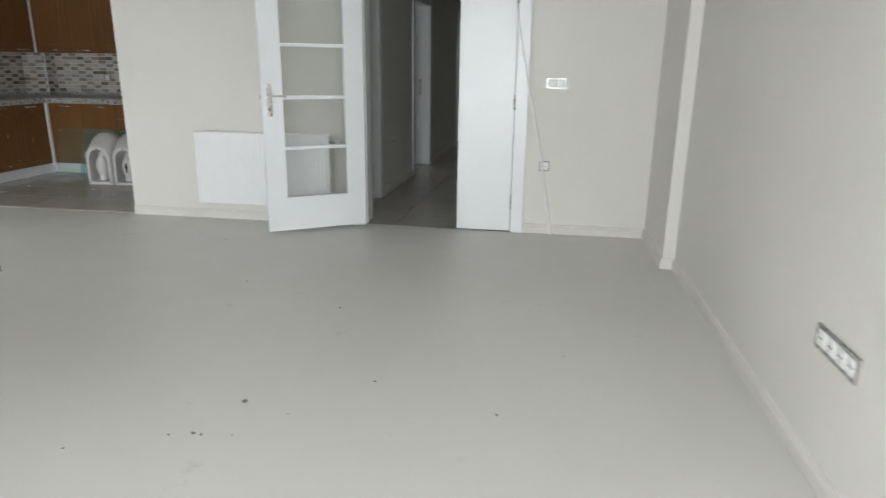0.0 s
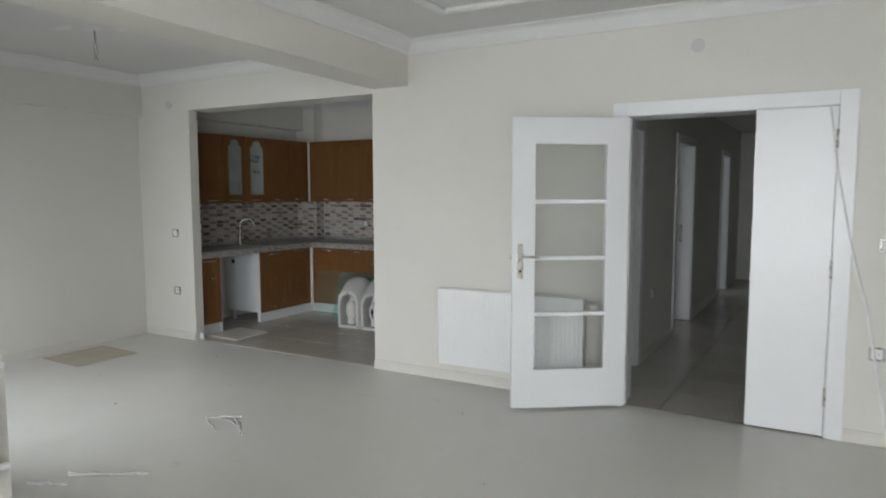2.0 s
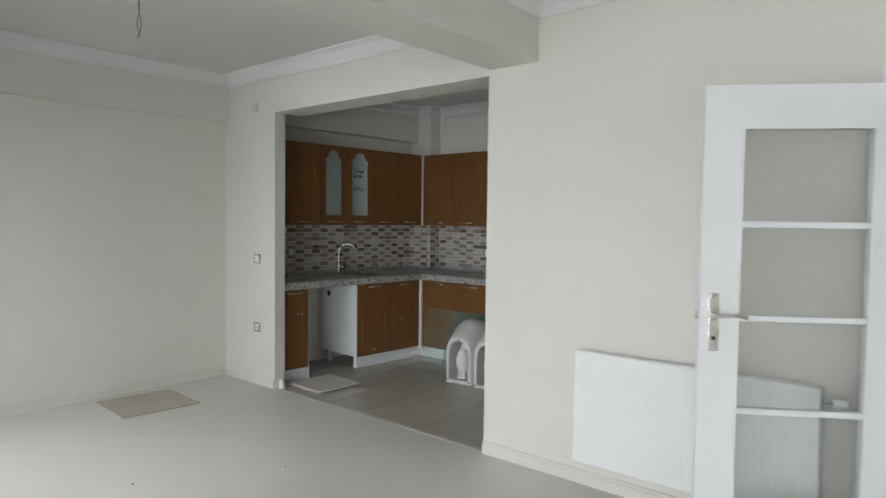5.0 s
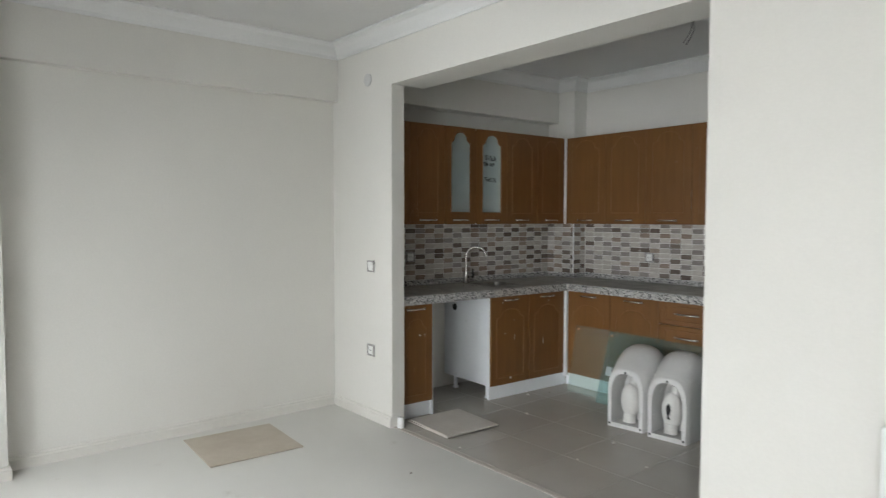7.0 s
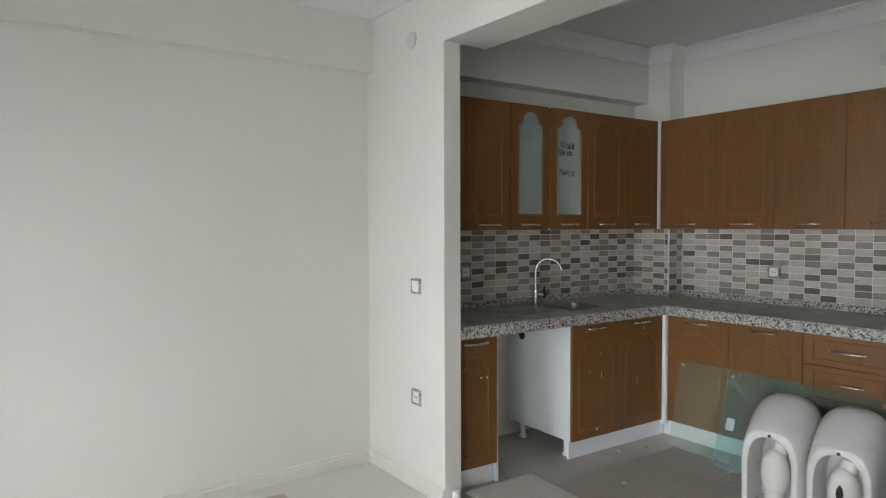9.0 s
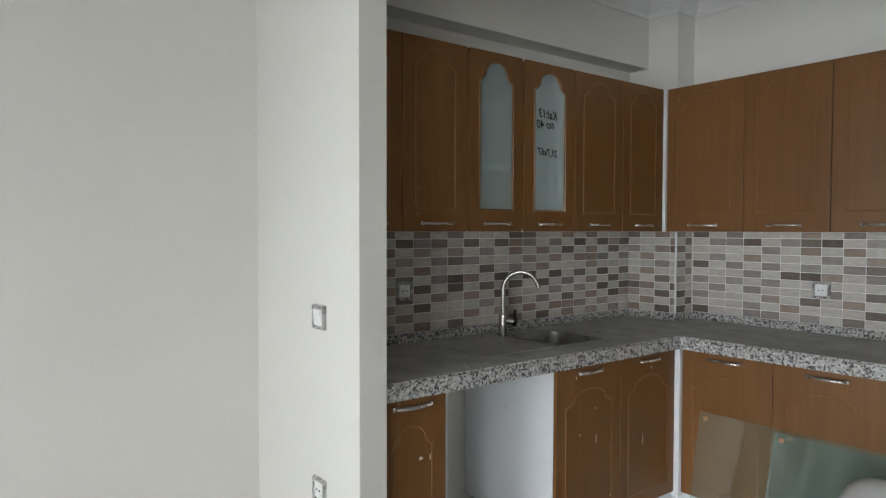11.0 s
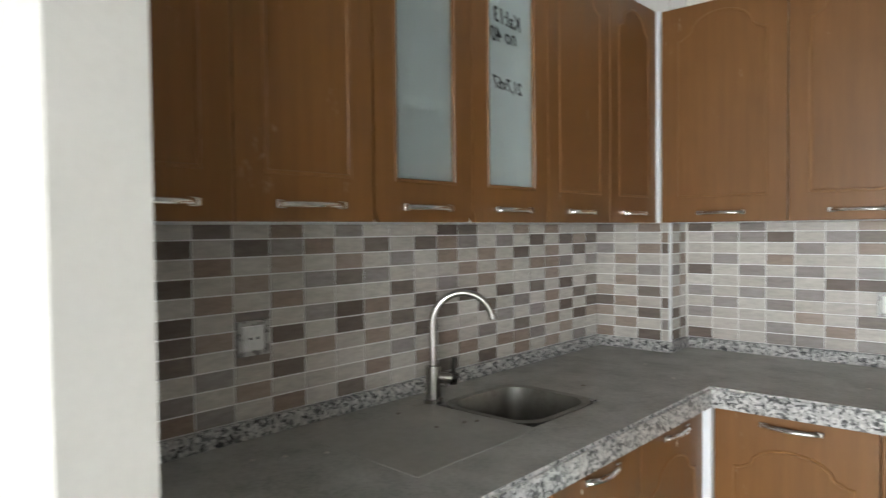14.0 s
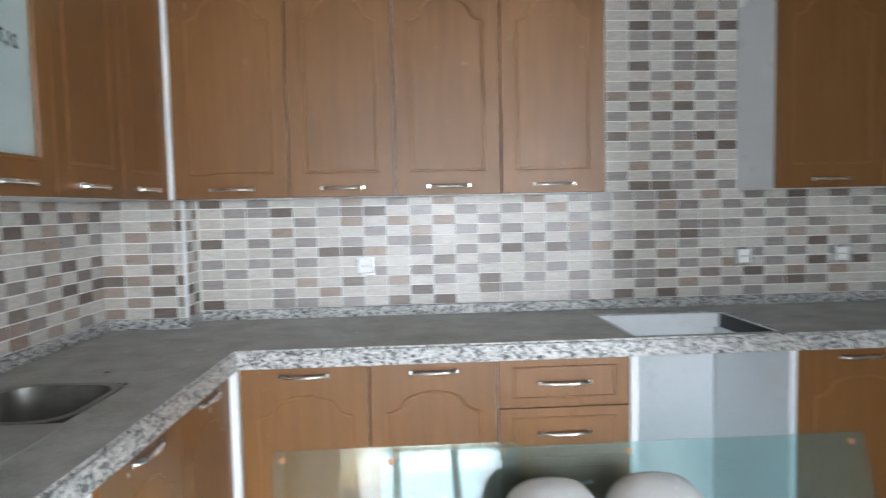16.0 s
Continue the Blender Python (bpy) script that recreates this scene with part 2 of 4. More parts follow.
def floor_tile_mat():
    m, nt, b = material("beige_ceramic_floor_tile")
    info = nt.nodes.new("ShaderNodeObjectInfo")
    v = coords(nt)
    base = ramp(nt, noise_tex(nt, v, 2.5, 7, 0.65), [(0.3, (0.45, 0.42, 0.375)), (0.7, (0.51, 0.48, 0.435))])
    base = mixed(nt, base, ramp(nt, info.outputs["Random"], [(0, (0.92,) * 3), (1, (1.0,) * 3)]), 1.0, "MULTIPLY")
    dust = ramp(nt, noise_tex(nt, v, 1.6, 9, 0.75), [(0.3, (0.2,) * 3), (0.8, (0.5,) * 3)])
    nt.links.new(mixed(nt, base, (0.50, 0.475, 0.43), dust), b.inputs["Base Color"])
    nt.links.new(ramp(nt, noise_tex(nt, v, 3, 8, 0.7), [(0.3, (0.20,) * 3), (0.75, (0.28,) * 3)]), b.inputs["Roughness"])
    bump(nt, b, noise_tex(nt, v, 60, 3), 0.04, 0.003)
    return m


M_FTILE = floor_tile_mat()


def glass_mat(name, colour, rough, ior=1.45):
    m, nt, b = material(name)
    b.inputs["Base Color"].default_value = (*colour, 1)
    b.inputs["Roughness"].default_value = rough
    b.inputs["IOR"].default_value = ior
    b.inputs["Transmission Weight"].default_value = 1.0
    if rough > 0.1:
        bump(nt, b, noise_tex(nt, coords(nt), 120, 3), 0.05, 0.003)
    return m


M_FROST = glass_mat("frosted_glass", (0.97, 0.985, 0.98), 0.14)
M_CABGLASS = glass_mat("satin_cabinet_glass", (0.80, 0.89, 0.87), 0.42)
M_CABGLASS.node_tree.nodes["Principled BSDF"].inputs["Transmission Weight"].default_value = 0.86
M_GREEN = glass_mat("green_tinted_glass", (0.60, 0.84, 0.84), 0.02, 1.52)
M_CLEAR = glass_mat("clear_float_glass", (0.86, 0.94, 0.93), 0.03, 1.52)
for glass, weight, film in ((M_GREEN, 0.94, (0.60, 0.79, 0.79)), (M_CLEAR, 0.97, (0.72, 0.82, 0.78))):
    gb = glass.node_tree.nodes["Principled BSDF"]
    gb.inputs["Transmission Weight"].default_value = weight
    gb.inputs["Base Color"].default_value = (*film, 1)
M_DRAIN = mottled("dusty_steel_drainer", (0.38, 0.38, 0.355), (0.48, 0.475, 0.445), 0.4, 6, 90, 0.03, 0.3)
M_PANE = glass_mat("window_glass", (0.98, 0.99, 0.99), 0.0)
M_PLASTIC = glass_mat("clear_plastic_film", (0.90, 0.90, 0.89), 0.2, 1.25)
M_PLASTIC.node_tree.nodes["Principled BSDF"].inputs["Transmission Weight"].default_value = 0.62
M_COVER = mottled("grey_cover_plastic", (0.58, 0.575, 0.56), (0.63, 0.625, 0.61), 0.45, 8, 60, 0.02)


# ---- mesh helpers ----
def finish(name, bm, mat, smooth=False):
    bmesh.ops.recalc_face_normals(bm, faces=bm.faces)
    me = bpy.data.meshes.new(name)
    bm.to_mesh(me)
    bm.free()
    for mm in (mat if isinstance(mat, (list, tuple)) else [mat]):
        me.materials.append(mm)
    if smooth:
        for p in me.polygons:
            p.use_smooth = True
        me.set_sharp_from_angle(angle=radians(38))
    return me


def part(name, bm, mat, parent=None, label="", smooth=False):
    """Links a bmesh as one mesh object, under a thing or a part."""
    ob = new(name, finish(name, bm, mat, smooth))
    if parent:
        ob.parent = parent
    return tagged(ob, label)


def thing(name, label, category, m=None, group="", kind=""):
    ob = new(name)
    ob.empty_display_size = 0.1
    if m:
        ob.matrix_world = m
    return tagged(ob, label, category, group, kind)


def box(x0, x1, y0, y1, z0, z1, bevel=0.0, segs=1, into=None):
    bm = bmesh.new()
    vs = [bm.verts.new((x, y, z)) for x in (x0, x1) for y in (y0, y1) for z in (z0, z1)]
    for f in ((0, 1, 3, 2), (4, 6, 7, 5), (0, 4, 5, 1), (2, 3, 7, 6), (0, 2, 6, 4), (1, 5, 7, 3)):
        bm.faces.new([vs[i] for i in f])
    bmesh.ops.recalc_face_normals(bm, faces=bm.faces)
    if bevel:
        bmesh.ops.bevel(bm, geom=list(bm.edges), offset=bevel, segments=segs, affect="EDGES", profile=0.6)
    if into is not None:
        merge(into, bm)
        return into
    return bm


def merge(dst, src):
    me = bpy.data.meshes.new("scratch")
    src.to_mesh(me)
    src.free()
    dst.from_mesh(me)
    bpy.data.meshes.remove(me)


def turned(bm, m):
    bm.transform(m)
    return bm


def rod(p, q, r, segs=14, r2=None):
    p, q = Vector(p), Vector(q)
    bm = bmesh.new()
    bmesh.ops.create_cone(bm, cap_ends=True, segments=segs, radius1=r, radius2=r if r2 is None else r2, depth=(q - p).length)
    bm.transform(Matrix.Translation((p + q) / 2) @ (q - p).to_track_quat("Z", "Y").to_matrix().to_4x4())
    return bm


def tube(points, r, segs=10, flat=1.0):
    """A pipe along points; flat squeezes its section."""
    bm = bmesh.new()
    pts = [Vector(p) for p in points]
    rings = []
    ref = None
    for i, p in enumerate(pts):
        d = (pts[min(i + 1, len(pts) - 1)] - pts[max(i - 1, 0)]).normalized()
        if ref is None:
            ref = d.orthogonal().normalized()
        ref = (ref - d * ref.dot(d)).normalized()
        side = d.cross(ref)
        rings.append([bm.verts.new(p + r * (math.cos(a) * ref + flat * math.sin(a) * side)) for a in (math.tau * k / segs for k in range(segs))])
    for a, b in zip(rings, rings[1:]):
        for k in range(segs):
            bm.faces.new((a[k], a[(k + 1) % segs], b[(k + 1) % segs], b[k]))
    bm.faces.new(rings[0])
    bm.faces.new(rings[-1][::-1])
    return bm


def slab(us, vs, filled, w0, w1, axes):
    """A plate on a grid of lines, with the cells that filled() refuses left open. axes: which world axes u, v and w are."""
    bm = bmesh.new()
    store = {}

    def vert(i, j, k):
        if (i, j, k) not in store:
            c = [0, 0, 0]
            c[axes[0]], c[axes[1]], c[axes[2]] = us[i], vs[j], (w0, w1)[k]
            store[i, j, k] = bm.verts.new(c)
        return store[i, j, k]
    n, m = len(us) - 1, len(vs) - 1
    on = {(i, j) for i in range(n) for j in range(m) if filled((us[i] + us[i + 1]) / 2, (vs[j] + vs[j + 1]) / 2)}
    for i, j in on:
        for k in (0, 1):
            bm.faces.new([vert(a, b, k) for a, b in ((i, j), (i + 1, j), (i + 1, j + 1), (i, j + 1))])
        for di, dj, e in ((-1, 0, ((i, j), (i, j + 1))), (1, 0, ((i + 1, j), (i + 1, j + 1))), (0, -1, ((i, j), (i + 1, j))), (0, 1, ((i, j + 1), (i + 1, j + 1)))):
            if (i + di, j + dj) not in on:
                (a, b), (c, d) = e
                bm.faces.new((vert(a, b, 0), vert(c, d, 0), vert(c, d, 1), vert(a, b, 1)))
    return bm


def structure(name, bm, mat, label, category, smooth=False):
    return tagged(part(name, bm, mat, None, "", smooth), label, category, "", "structure")


def sweep(profile, path, closed=False):
    """A moulding: profile (out, up) carried along a level path with mitred corners; out is to the path's left."""
    bm = bmesh.new()
    pts = [Vector(p) for p in path]
    n = len(pts)
    rings = []
    for i, p in enumerate(pts):
        a = (p - pts[i - 1]).normalized() if closed or i else None
        b = (pts[(i + 1) % n] - p).normalized() if closed or i < n - 1 else None
        a, b = a or b, b or a
        la, lb = Vector((-a.y, a.x, 0)), Vector((-b.y, b.x, 0))
        mid = (la + lb).normalized()
        mid /= max(mid.dot(la), 0.2)
        rings.append([bm.verts.new(p + mid * o + Vector((0, 0, u))) for o, u in profile])
    k = len(profile)
    for i in range(n if closed else n - 1):
        a, b = rings[i], rings[(i + 1) % n]
        for j in range(k):
            bm.faces.new((a[j], a[(j + 1) % k], b[(j + 1) % k], b[j]))
    if not closed:
        bm.faces.new(rings[0])
        bm.faces.new(rings[-1][::-1])
    return bm

# ---- living room shell ----
structure("floor", box(RECESS_X - 2.73, 1.2, S_WALL - 0.2, N_WALL + 0.04, -0.12, 0.0), M_FLOOR, "pale grey living room floor with dust and scuffs", "floor")

DOOR_L, DOOR_R, DOOR_TOP = -1.39, -0.125, 2.045
def n_open(x, z):
    if OP_L < x < OP_R and z < OP_TOP:
        return False
    return not (DOOR_L < x < DOOR_R and z < DOOR_TOP)
# the wall beside the door and over the openings
structure("wall_north", slab([OP_L - 0.0, OP_R, DOOR_L, DOOR_R, 1.2], [0, DOOR_TOP, OP_TOP, CEIL + 0.1], n_open, N_WALL, N_WALL + 0.27, (0, 2, 1)),
          M_WALL, "off-white painted wall with a kitchen opening and double door", "wall")
structure("wall_stub", box(-6.7, OP_L, N_WALL, N_WALL + 0.102, 0, CEIL + 0.1), M_WALL, "narrow off-white wall end beside the kitchen opening", "wall")
structure("wall_west", box(-6.7, W_LIV, RECESS_Y - 0.2, N_WALL, 0, CEIL + 0.1), M_WALL, "plain off-white side wall of the dining end", "wall")
structure("column_west", box(W_LIV - 0.01, -6.325, RECESS_Y, 3.445, 0, CEIL), M_WALL, "off-white painted corner column", "column")
structure("beam_west", box(W_LIV - 0.01, -6.41, 3.445, N_WALL, 2.31, CEIL + 0.02), M_WALL, "shallow painted beam along the side wall", "beam")
structure("wall_east", box(E_WALL, 1.2, S_WALL, N_WALL, 0, CEIL + 0.1), M_WALL, "off-white painted side wall", "wall")
structure("column_east", box(0.935, E_WALL + 0.01, 4.765, N_WALL, 0, CEIL), M_WALL, "shallow off-white corner column", "column")
structure("beam_ceiling", box(-3.475, -3.137, S_WALL, N_WALL + 0.002, 2.37, CEIL + 0.02), M_WALL, "painted ceiling beam that divides the room", "beam")
structure("ceiling", box(-6.7, 1.2, S_WALL - 0.2, N_WALL + 0.27, CEIL, CEIL + 0.15), M_CEIL, "white painted ceiling", "ceiling")

# south walls with the windows that light the rooms
def s_open(x, z):
    return not (-1.7 < x < 0.6 and 0.08 < z < 2.35)
structure("wall_south", slab([RECESS_X, -1.7, 0.6, 1.2], [0, 0.08, 2.35, CEIL + 0.1], s_open, S_WALL - 0.2, S_WALL, (0, 2, 1)), M_WALL, "off-white window wall", "wall")
structure("wall_inner", box(RECESS_X - 0.2, RECESS_X, S_WALL - 0.2, RECESS_Y - 0.2, 0, CEIL + 0.1), M_WALL, "off-white wall of the main room", "wall")
def r_open(x, z):
    return not (-5.85 < x < -4.05 and 0.08 < z < 2.35)
structure("wall_recess", slab([W_LIV, -5.85, -4.05, RECESS_X], [0, 0.08, 2.35, CEIL + 0.1], r_open, RECESS_Y - 0.2, RECESS_Y, (0, 2, 1)), M_WALL, "off-white window wall of the dining end", "wall")


def window(name, x0, x1, y, z0, z1, panes):
    w = thing(name, "white plastic window with clear double panes", "window", kind="structure")
    bars = [x0 + (x1 - x0) * i / panes for i in range(panes + 1)]
    us = sorted({x0, x1, *[b + d for b in bars for d in (-0.04, 0.04) if x0 < b + d < x1]})
    inner = [(bars[i] + 0.04, bars[i + 1] - 0.04) for i in range(panes)]
    def solid(u, v):
        return not (z0 + 0.07 < v < z1 - 0.07 and any(a < u < b for a, b in inner))
    part("window_frame", slab(us, [z0, z0 + 0.07, z1 - 0.07, z1], solid, y, y + 0.07, (0, 2, 1)), M_PVC, w)
    for a, b in inner:
        g = part("pane", box(a, b, y + 0.03, y + 0.04, z0 + 0.07, z1 - 0.07), M_PANE, w)
        g.visible_shadow = False
    return w


window("window_1", -1.7, 0.6, S_WALL - 0.1, 0.08, 2.35, 3)
window("window_2", -5.85, -4.05, RECESS_Y - 0.08, 0.08, 2.35, 3)

# crown mouldings, baseboards
CROWN = [(0, -0.105), (0.012, -0.105), (0.018, -0.085), (0.04, -0.06), (0.062, -0.03), (0.085, -0.018), (0.105, -0.012), (0.105, 0.004), (0, 0.004)]
def crown(name, path, closed=True, mat=M_CROWN):
    structure(name, sweep(CROWN, path, closed), mat, "white plaster crown moulding under the ceiling", "moulding")
crown("crown_main", [(E_WALL, S_WALL, CEIL), (E_WALL, 4.765, CEIL), (0.935, 4.765, CEIL), (0.935, N_WALL, CEIL), (-3.137, N_WALL, CEIL), (-3.137, S_WALL, CEIL)])
crown("crown_dining", [(-3.475, RECESS_Y, CEIL), (-3.475, N_WALL, CEIL), (-6.41, N_WALL, CEIL), (-6.41, 3.445, CEIL), (-6.325, 3.445, CEIL), (-6.325, RECESS_Y, CEIL)])
PANEL = [(0, 0.004), (0, -0.02), (0.02, -0.03), (0.05, -0.03), (0.07, -0.02), (0.07, 0.004)]
structure("ceiling_panel_moulding", sweep(PANEL, [(0.35, -0.6, CEIL), (0.35, 4.95, CEIL), (-2.49, 4.95, CEIL), (-2.49, -0.6, CEIL)], True), M_CROWN, "rectangular white plaster moulding on the ceiling", "moulding")

SKIRT = [(0, 0), (0.016, 0), (0.016, 0.055), (0.011, 0.062), (0.011, 0.072), (0.006, 0.078), (0, 0.078)]
def skirting(path):
    structure("baseboard", sweep(SKIRT, path), M_BASE, "cream baseboard along the foot of the wall", "baseboard")
skirting([(E_WALL, S_WALL, 0), (E_WALL, 4.765, 0), (0.935, 4.765, 0), (0.935, N_WALL, 0), (-0.04, N_WALL, 0)])
skirting([(-1.475, N_WALL, 0), (OP_R, N_WALL, 0)])
skirting([(OP_L, N_WALL, 0), (W_LIV, N_WALL, 0), (W_LIV, 3.445, 0), (-6.325, 3.445, 0), (-6.325, RECESS_Y, 0)])

# ---- kitchen shell ----
structure("floor_kitchen", box(-6.5, E_KIT + 0.2, N_WALL + 0.04, N_KIT + 0.2, -0.12, -0.006), M_KJOINT, "grey cement bed under the kitchen floor tiles", "floor")
structure("wall_west_kitchen", turned(box(-6.75, W_KIT - 0.006, 5.60, N_KIT + 0.2, 0, CEIL + 0.1), WEST), M_WALL, "off-white kitchen side wall", "wall")
structure("wall_north_kitchen", box(W_KIT - 0.006, E_KIT, N_KIT + 0.006, N_KIT + 0.2, 0, CEIL + 0.1), M_WALL, "off-white kitchen back wall", "wall")
DOORWAYS = ((5.95, 6.72), (8.17, 9.05), (11.2, 11.88))
def e_open(y, z):
    return not (z < 2.05 and any(a < y < b for a, b in DOORWAYS))
structure("wall_east_kitchen", slab([N_WALL + 0.27, *[v for d in DOORWAYS for v in d], 13.2], [0, 2.05, CEIL + 0.1], e_open, E_KIT, -1.52, (1, 2, 0)), M_WALL, "painted wall between kitchen and corridor", "wall")
structure("column_kitchen", box(W_KIT - 0.006, -5.985, 7.83, N_KIT + 0.01, 0, CEIL), M_WALL, "boxed pipe column in the kitchen corner", "column")
structure("beam_kitchen", turned(box(W_KIT - 0.01, -6.19, 5.62, 7.84, 2.334, CEIL + 0.01), WEST), M_WALL, "painted beam over the wall cabinets", "beam")
structure("ceiling_kitchen", box(-6.75, E_KIT + 0.2, N_WALL + 0.27, N_KIT + 0.2, CEIL, CEIL + 0.15), M_KCEIL, "smooth white kitchen ceiling", "ceiling")
crown("crown_kitchen", [(E_KIT, N_KIT + 0.006, CEIL), (-5.985, N_KIT + 0.006, CEIL), (-5.985, 7.83, CEIL), WEST @ Vector((-6.19, 7.796, CEIL)), WEST @ Vector((-6.19, N_WALL + 0.25, CEIL)), (E_KIT, N_WALL + 0.27, CEIL)])
structure("threshold", box(OP_L, OP_R, N_WALL + 0.015, N_WALL + 0.05, -0.01, 0.004, 0.002), M_KJOINT, "dark joint strip between the two floors", "threshold")

# ---- corridor shell: the corridor and its side room run out of square with the living room ----
HALL = Matrix.Translation((-1.52, 6.6, 0)) @ Matrix.Rotation(-math.atan(0.05), 4, "Z") @ Matrix.Translation((1.52, -6.6, 0))
H_R, H_END = 0.25, 13.2
structure("floor_corridor", box(-1.55, H_R + 0.2, N_WALL + 0.04, H_END + 0.2, -0.12, -0.006), M_KJOINT, "grey cement bed under the corridor floor tiles", "floor")
structure("wall_corridor", box(H_R, H_R + 0.2, N_WALL + 0.27, H_END, 0, 2.6), M_WALL, "painted corridor wall", "wall")
structure("wall_corridor_end", box(-1.75, H_R + 0.2, H_END, H_END + 0.2, 0, 2.6), M_WALL, "painted end wall of the corridor", "wall")
structure("ceiling_corridor", box(-1.75, H_R + 0.2, N_WALL + 0.27, H_END + 0.2, 2.5, 2.65), M_CEIL, "white corridor ceiling", "ceiling")
skirting([HALL @ Vector((-1.52, y, 0)) for y in (8.09, 6.80)])
skirting([HALL @ Vector((-1.52, y, 0)) for y in (11.12, 9.13)])
# unlit room beyond the corridor doorways
structure("floor_room", box(-4.7, -1.55, 8.04, H_END + 0.2, -0.12, -0.002), M_FTILE, "beige tiled floor of the side room", "floor")
structure("wall_room", slab([8.04, 10.6, 12.3, H_END], [0, 0.9, 2.2, 2.6], lambda y, z: not (10.6 < y < 12.3 and 0.9 < z < 2.2), -4.7, -4.5, (1, 2, 0)), M_WALL, "painted wall of the side room", "wall")
structure("wall_room_end", box(-4.7, -1.75, H_END, H_END + 0.2, 0, 2.6), M_WALL, "painted end wall of the side room", "wall")
structure("ceiling_room", box(-4.7, -1.75, 8.04, H_END + 0.2, 2.5, 2.65), M_CEIL, "white ceiling of the side room", "ceiling")

side_light = new("side_window_daylight", bpy.data.lights.new("side_window_daylight", "AREA"))
side_light.data.shape, side_light.data.size, side_light.data.size_y = "RECTANGLE", 1.7, 1.3
side_light.data.energy, side_light.data.color = 22, (0.94, 0.975, 1.0)
side_light.matrix_world = HALL @ look((-4.75, 11.45, 1.55), (-3.75, 11.45, 1.35))

# outdoors, seen only in reflections
structure("ground", box(-300, 300, -300, 300, -0.5, -0.3), M_GROUND, "grey street ground outside", "ground")

# ---- door parts ----
def lever(parent, x, z, face, way, mat=M_SATIN):
    """Backplate with a lever and a keyhole; face: y of the leaf's face, way: +1 or -1, the side it stands out to."""
    s = way
    plate = part("handle_plate", box(x - 0.02, x + 0.02, min(face, face + s * 0.008), max(face, face + s * 0.008), z - 0.14, z + 0.10, 0.003, 2), mat, parent, "brushed steel back plate")
    bm = rod((x, face, z + 0.02), (x, face + s * 0.045, z + 0.02), 0.009)
    merge(bm, tube([(x, face + s * 0.045, z + 0.02), (x + 0.03, face + s * 0.05, z + 0.022), (x + 0.08, face + s * 0.05, z + 0.024), (x + 0.125, face + s * 0.046, z + 0.018)], 0.008, 10))
    part("handle", bm, mat, plate, "curved brushed steel lever", True)
    part("keyhole", rod((x, face + s * 0.007, z - 0.08), (x, face + s * 0.011, z - 0.08), 0.009), M_BLACK, plate)


def glazed_leaf(m):
    d = thing("glazed_door", "open white door leaf with four frosted glass panes", "door", m)
    w, h, t = 0.80, 1.985, 0.04
    gx0, gx1, gz0, gz1 = 0.155, 0.645, 0.268, 1.808
    part("leaf_frame", slab([0, gx0, gx1, w], [0, gz0, gz1, h], lambda u, v: not (gx0 < u < gx1 and gz0 < v < gz1), 0, t, (0, 2, 1)), M_DOOR, d)
    step = (gz1 - gz0) / 4
    for i in range(1, 4):
        part("glazing_bar", box(gx0, gx1, 0.004, t - 0.004, gz0 + i * step - 0.013, gz0 + i * step + 0.013, 0.003), M_DOOR, d)
    for i in range(4):
        part("pane", box(gx0, gx1, 0.017, 0.022, gz0 + i * step + (0.013 if i else 0), gz0 + (i + 1) * step - (0.013 if i < 3 else 0)), M_FROST, d, "frosted glass pane")
    for f in (0, 1):
        y0, y1 = ((-0.005, 0.001), (t - 0.001, t + 0.005))[f]
        part("glazing_bead", slab([gx0 - 0.016, gx0, gx1, gx1 + 0.016], [gz0 - 0.016, gz0, gz1, gz1 + 0.016], lambda u, v: not (gx0 < u < gx1 and gz0 < v < gz1), y0, y1, (0, 2, 1)), M_DOOR, d)
    for way, face in ((1, t), (-1, 0)):
        p = part("lock_plate", box(w - 0.075, w - 0.035, min(face, face + way * 0.008), max(face, face + way * 0.008), 0.90, 1.14, 0.003, 2), M_SATIN, d, "brushed steel back plate")
        bm = rod((w - 0.055, face, 1.05), (w - 0.055, face + way * 0.045, 1.05), 0.009)
        merge(bm, tube([(w - 0.055, face + way * 0.045, 1.05), (w - 0.09, face + way * 0.05, 1.052), (w - 0.14, face + way * 0.05, 1.053), (w - 0.175, face + way * 0.046, 1.045)], 0.008, 10))
        part("handle", bm, M_SATIN, p, "curved brushed steel lever", True)
        part("keyhole", rod((w - 0.055, face + way * 0.007, 0.955), (w - 0.055, face + way * 0.011, 0.955), 0.009), M_BLACK, p)
    part("latch", box(w - 0.001, w + 0.012, 0.012, 0.028, 1.03, 1.06, 0.002), M_SATIN, d)
    for z in (0.25, 1.05, 1.82):
        part("hinge", rod((-0.004, -0.004, z - 0.05), (-0.004, -0.004, z + 0.05), 0.008), M_SATIN, d)
    return d


# double door between living room and corridor
casing = tagged(new("door_frame"), "white door frame with flat architraves", "door frame", "", "structure")
part("architrave", box(-1.475, -1.375, N_WALL - 0.02, N_WALL, 0, 2.12, 0.003), M_DOOR, casing)
part("architrave", box(-0.14, -0.042, N_WALL - 0.02, N_WALL, 0, 2.12, 0.003), M_DOOR, casing)
part("head_architrave", box(-1.375, -0.14, N_WALL - 0.02, N_WALL, 2.03, 2.12, 0.003), M_DOOR, casing)
part("jamb", box(DOOR_L, -1.372, N_WALL, N_WALL + 0.27, 0, 2.04), M_DOOR, casing)
part("jamb", box(-0.143, DOOR_R, N_WALL, N_WALL + 0.27, 0, 2.04), M_DOOR, casing)
part("head", box(-1.372, -0.143, N_WALL, N_WALL + 0.27, 2.027, DOOR_TOP), M_DOOR, casing)
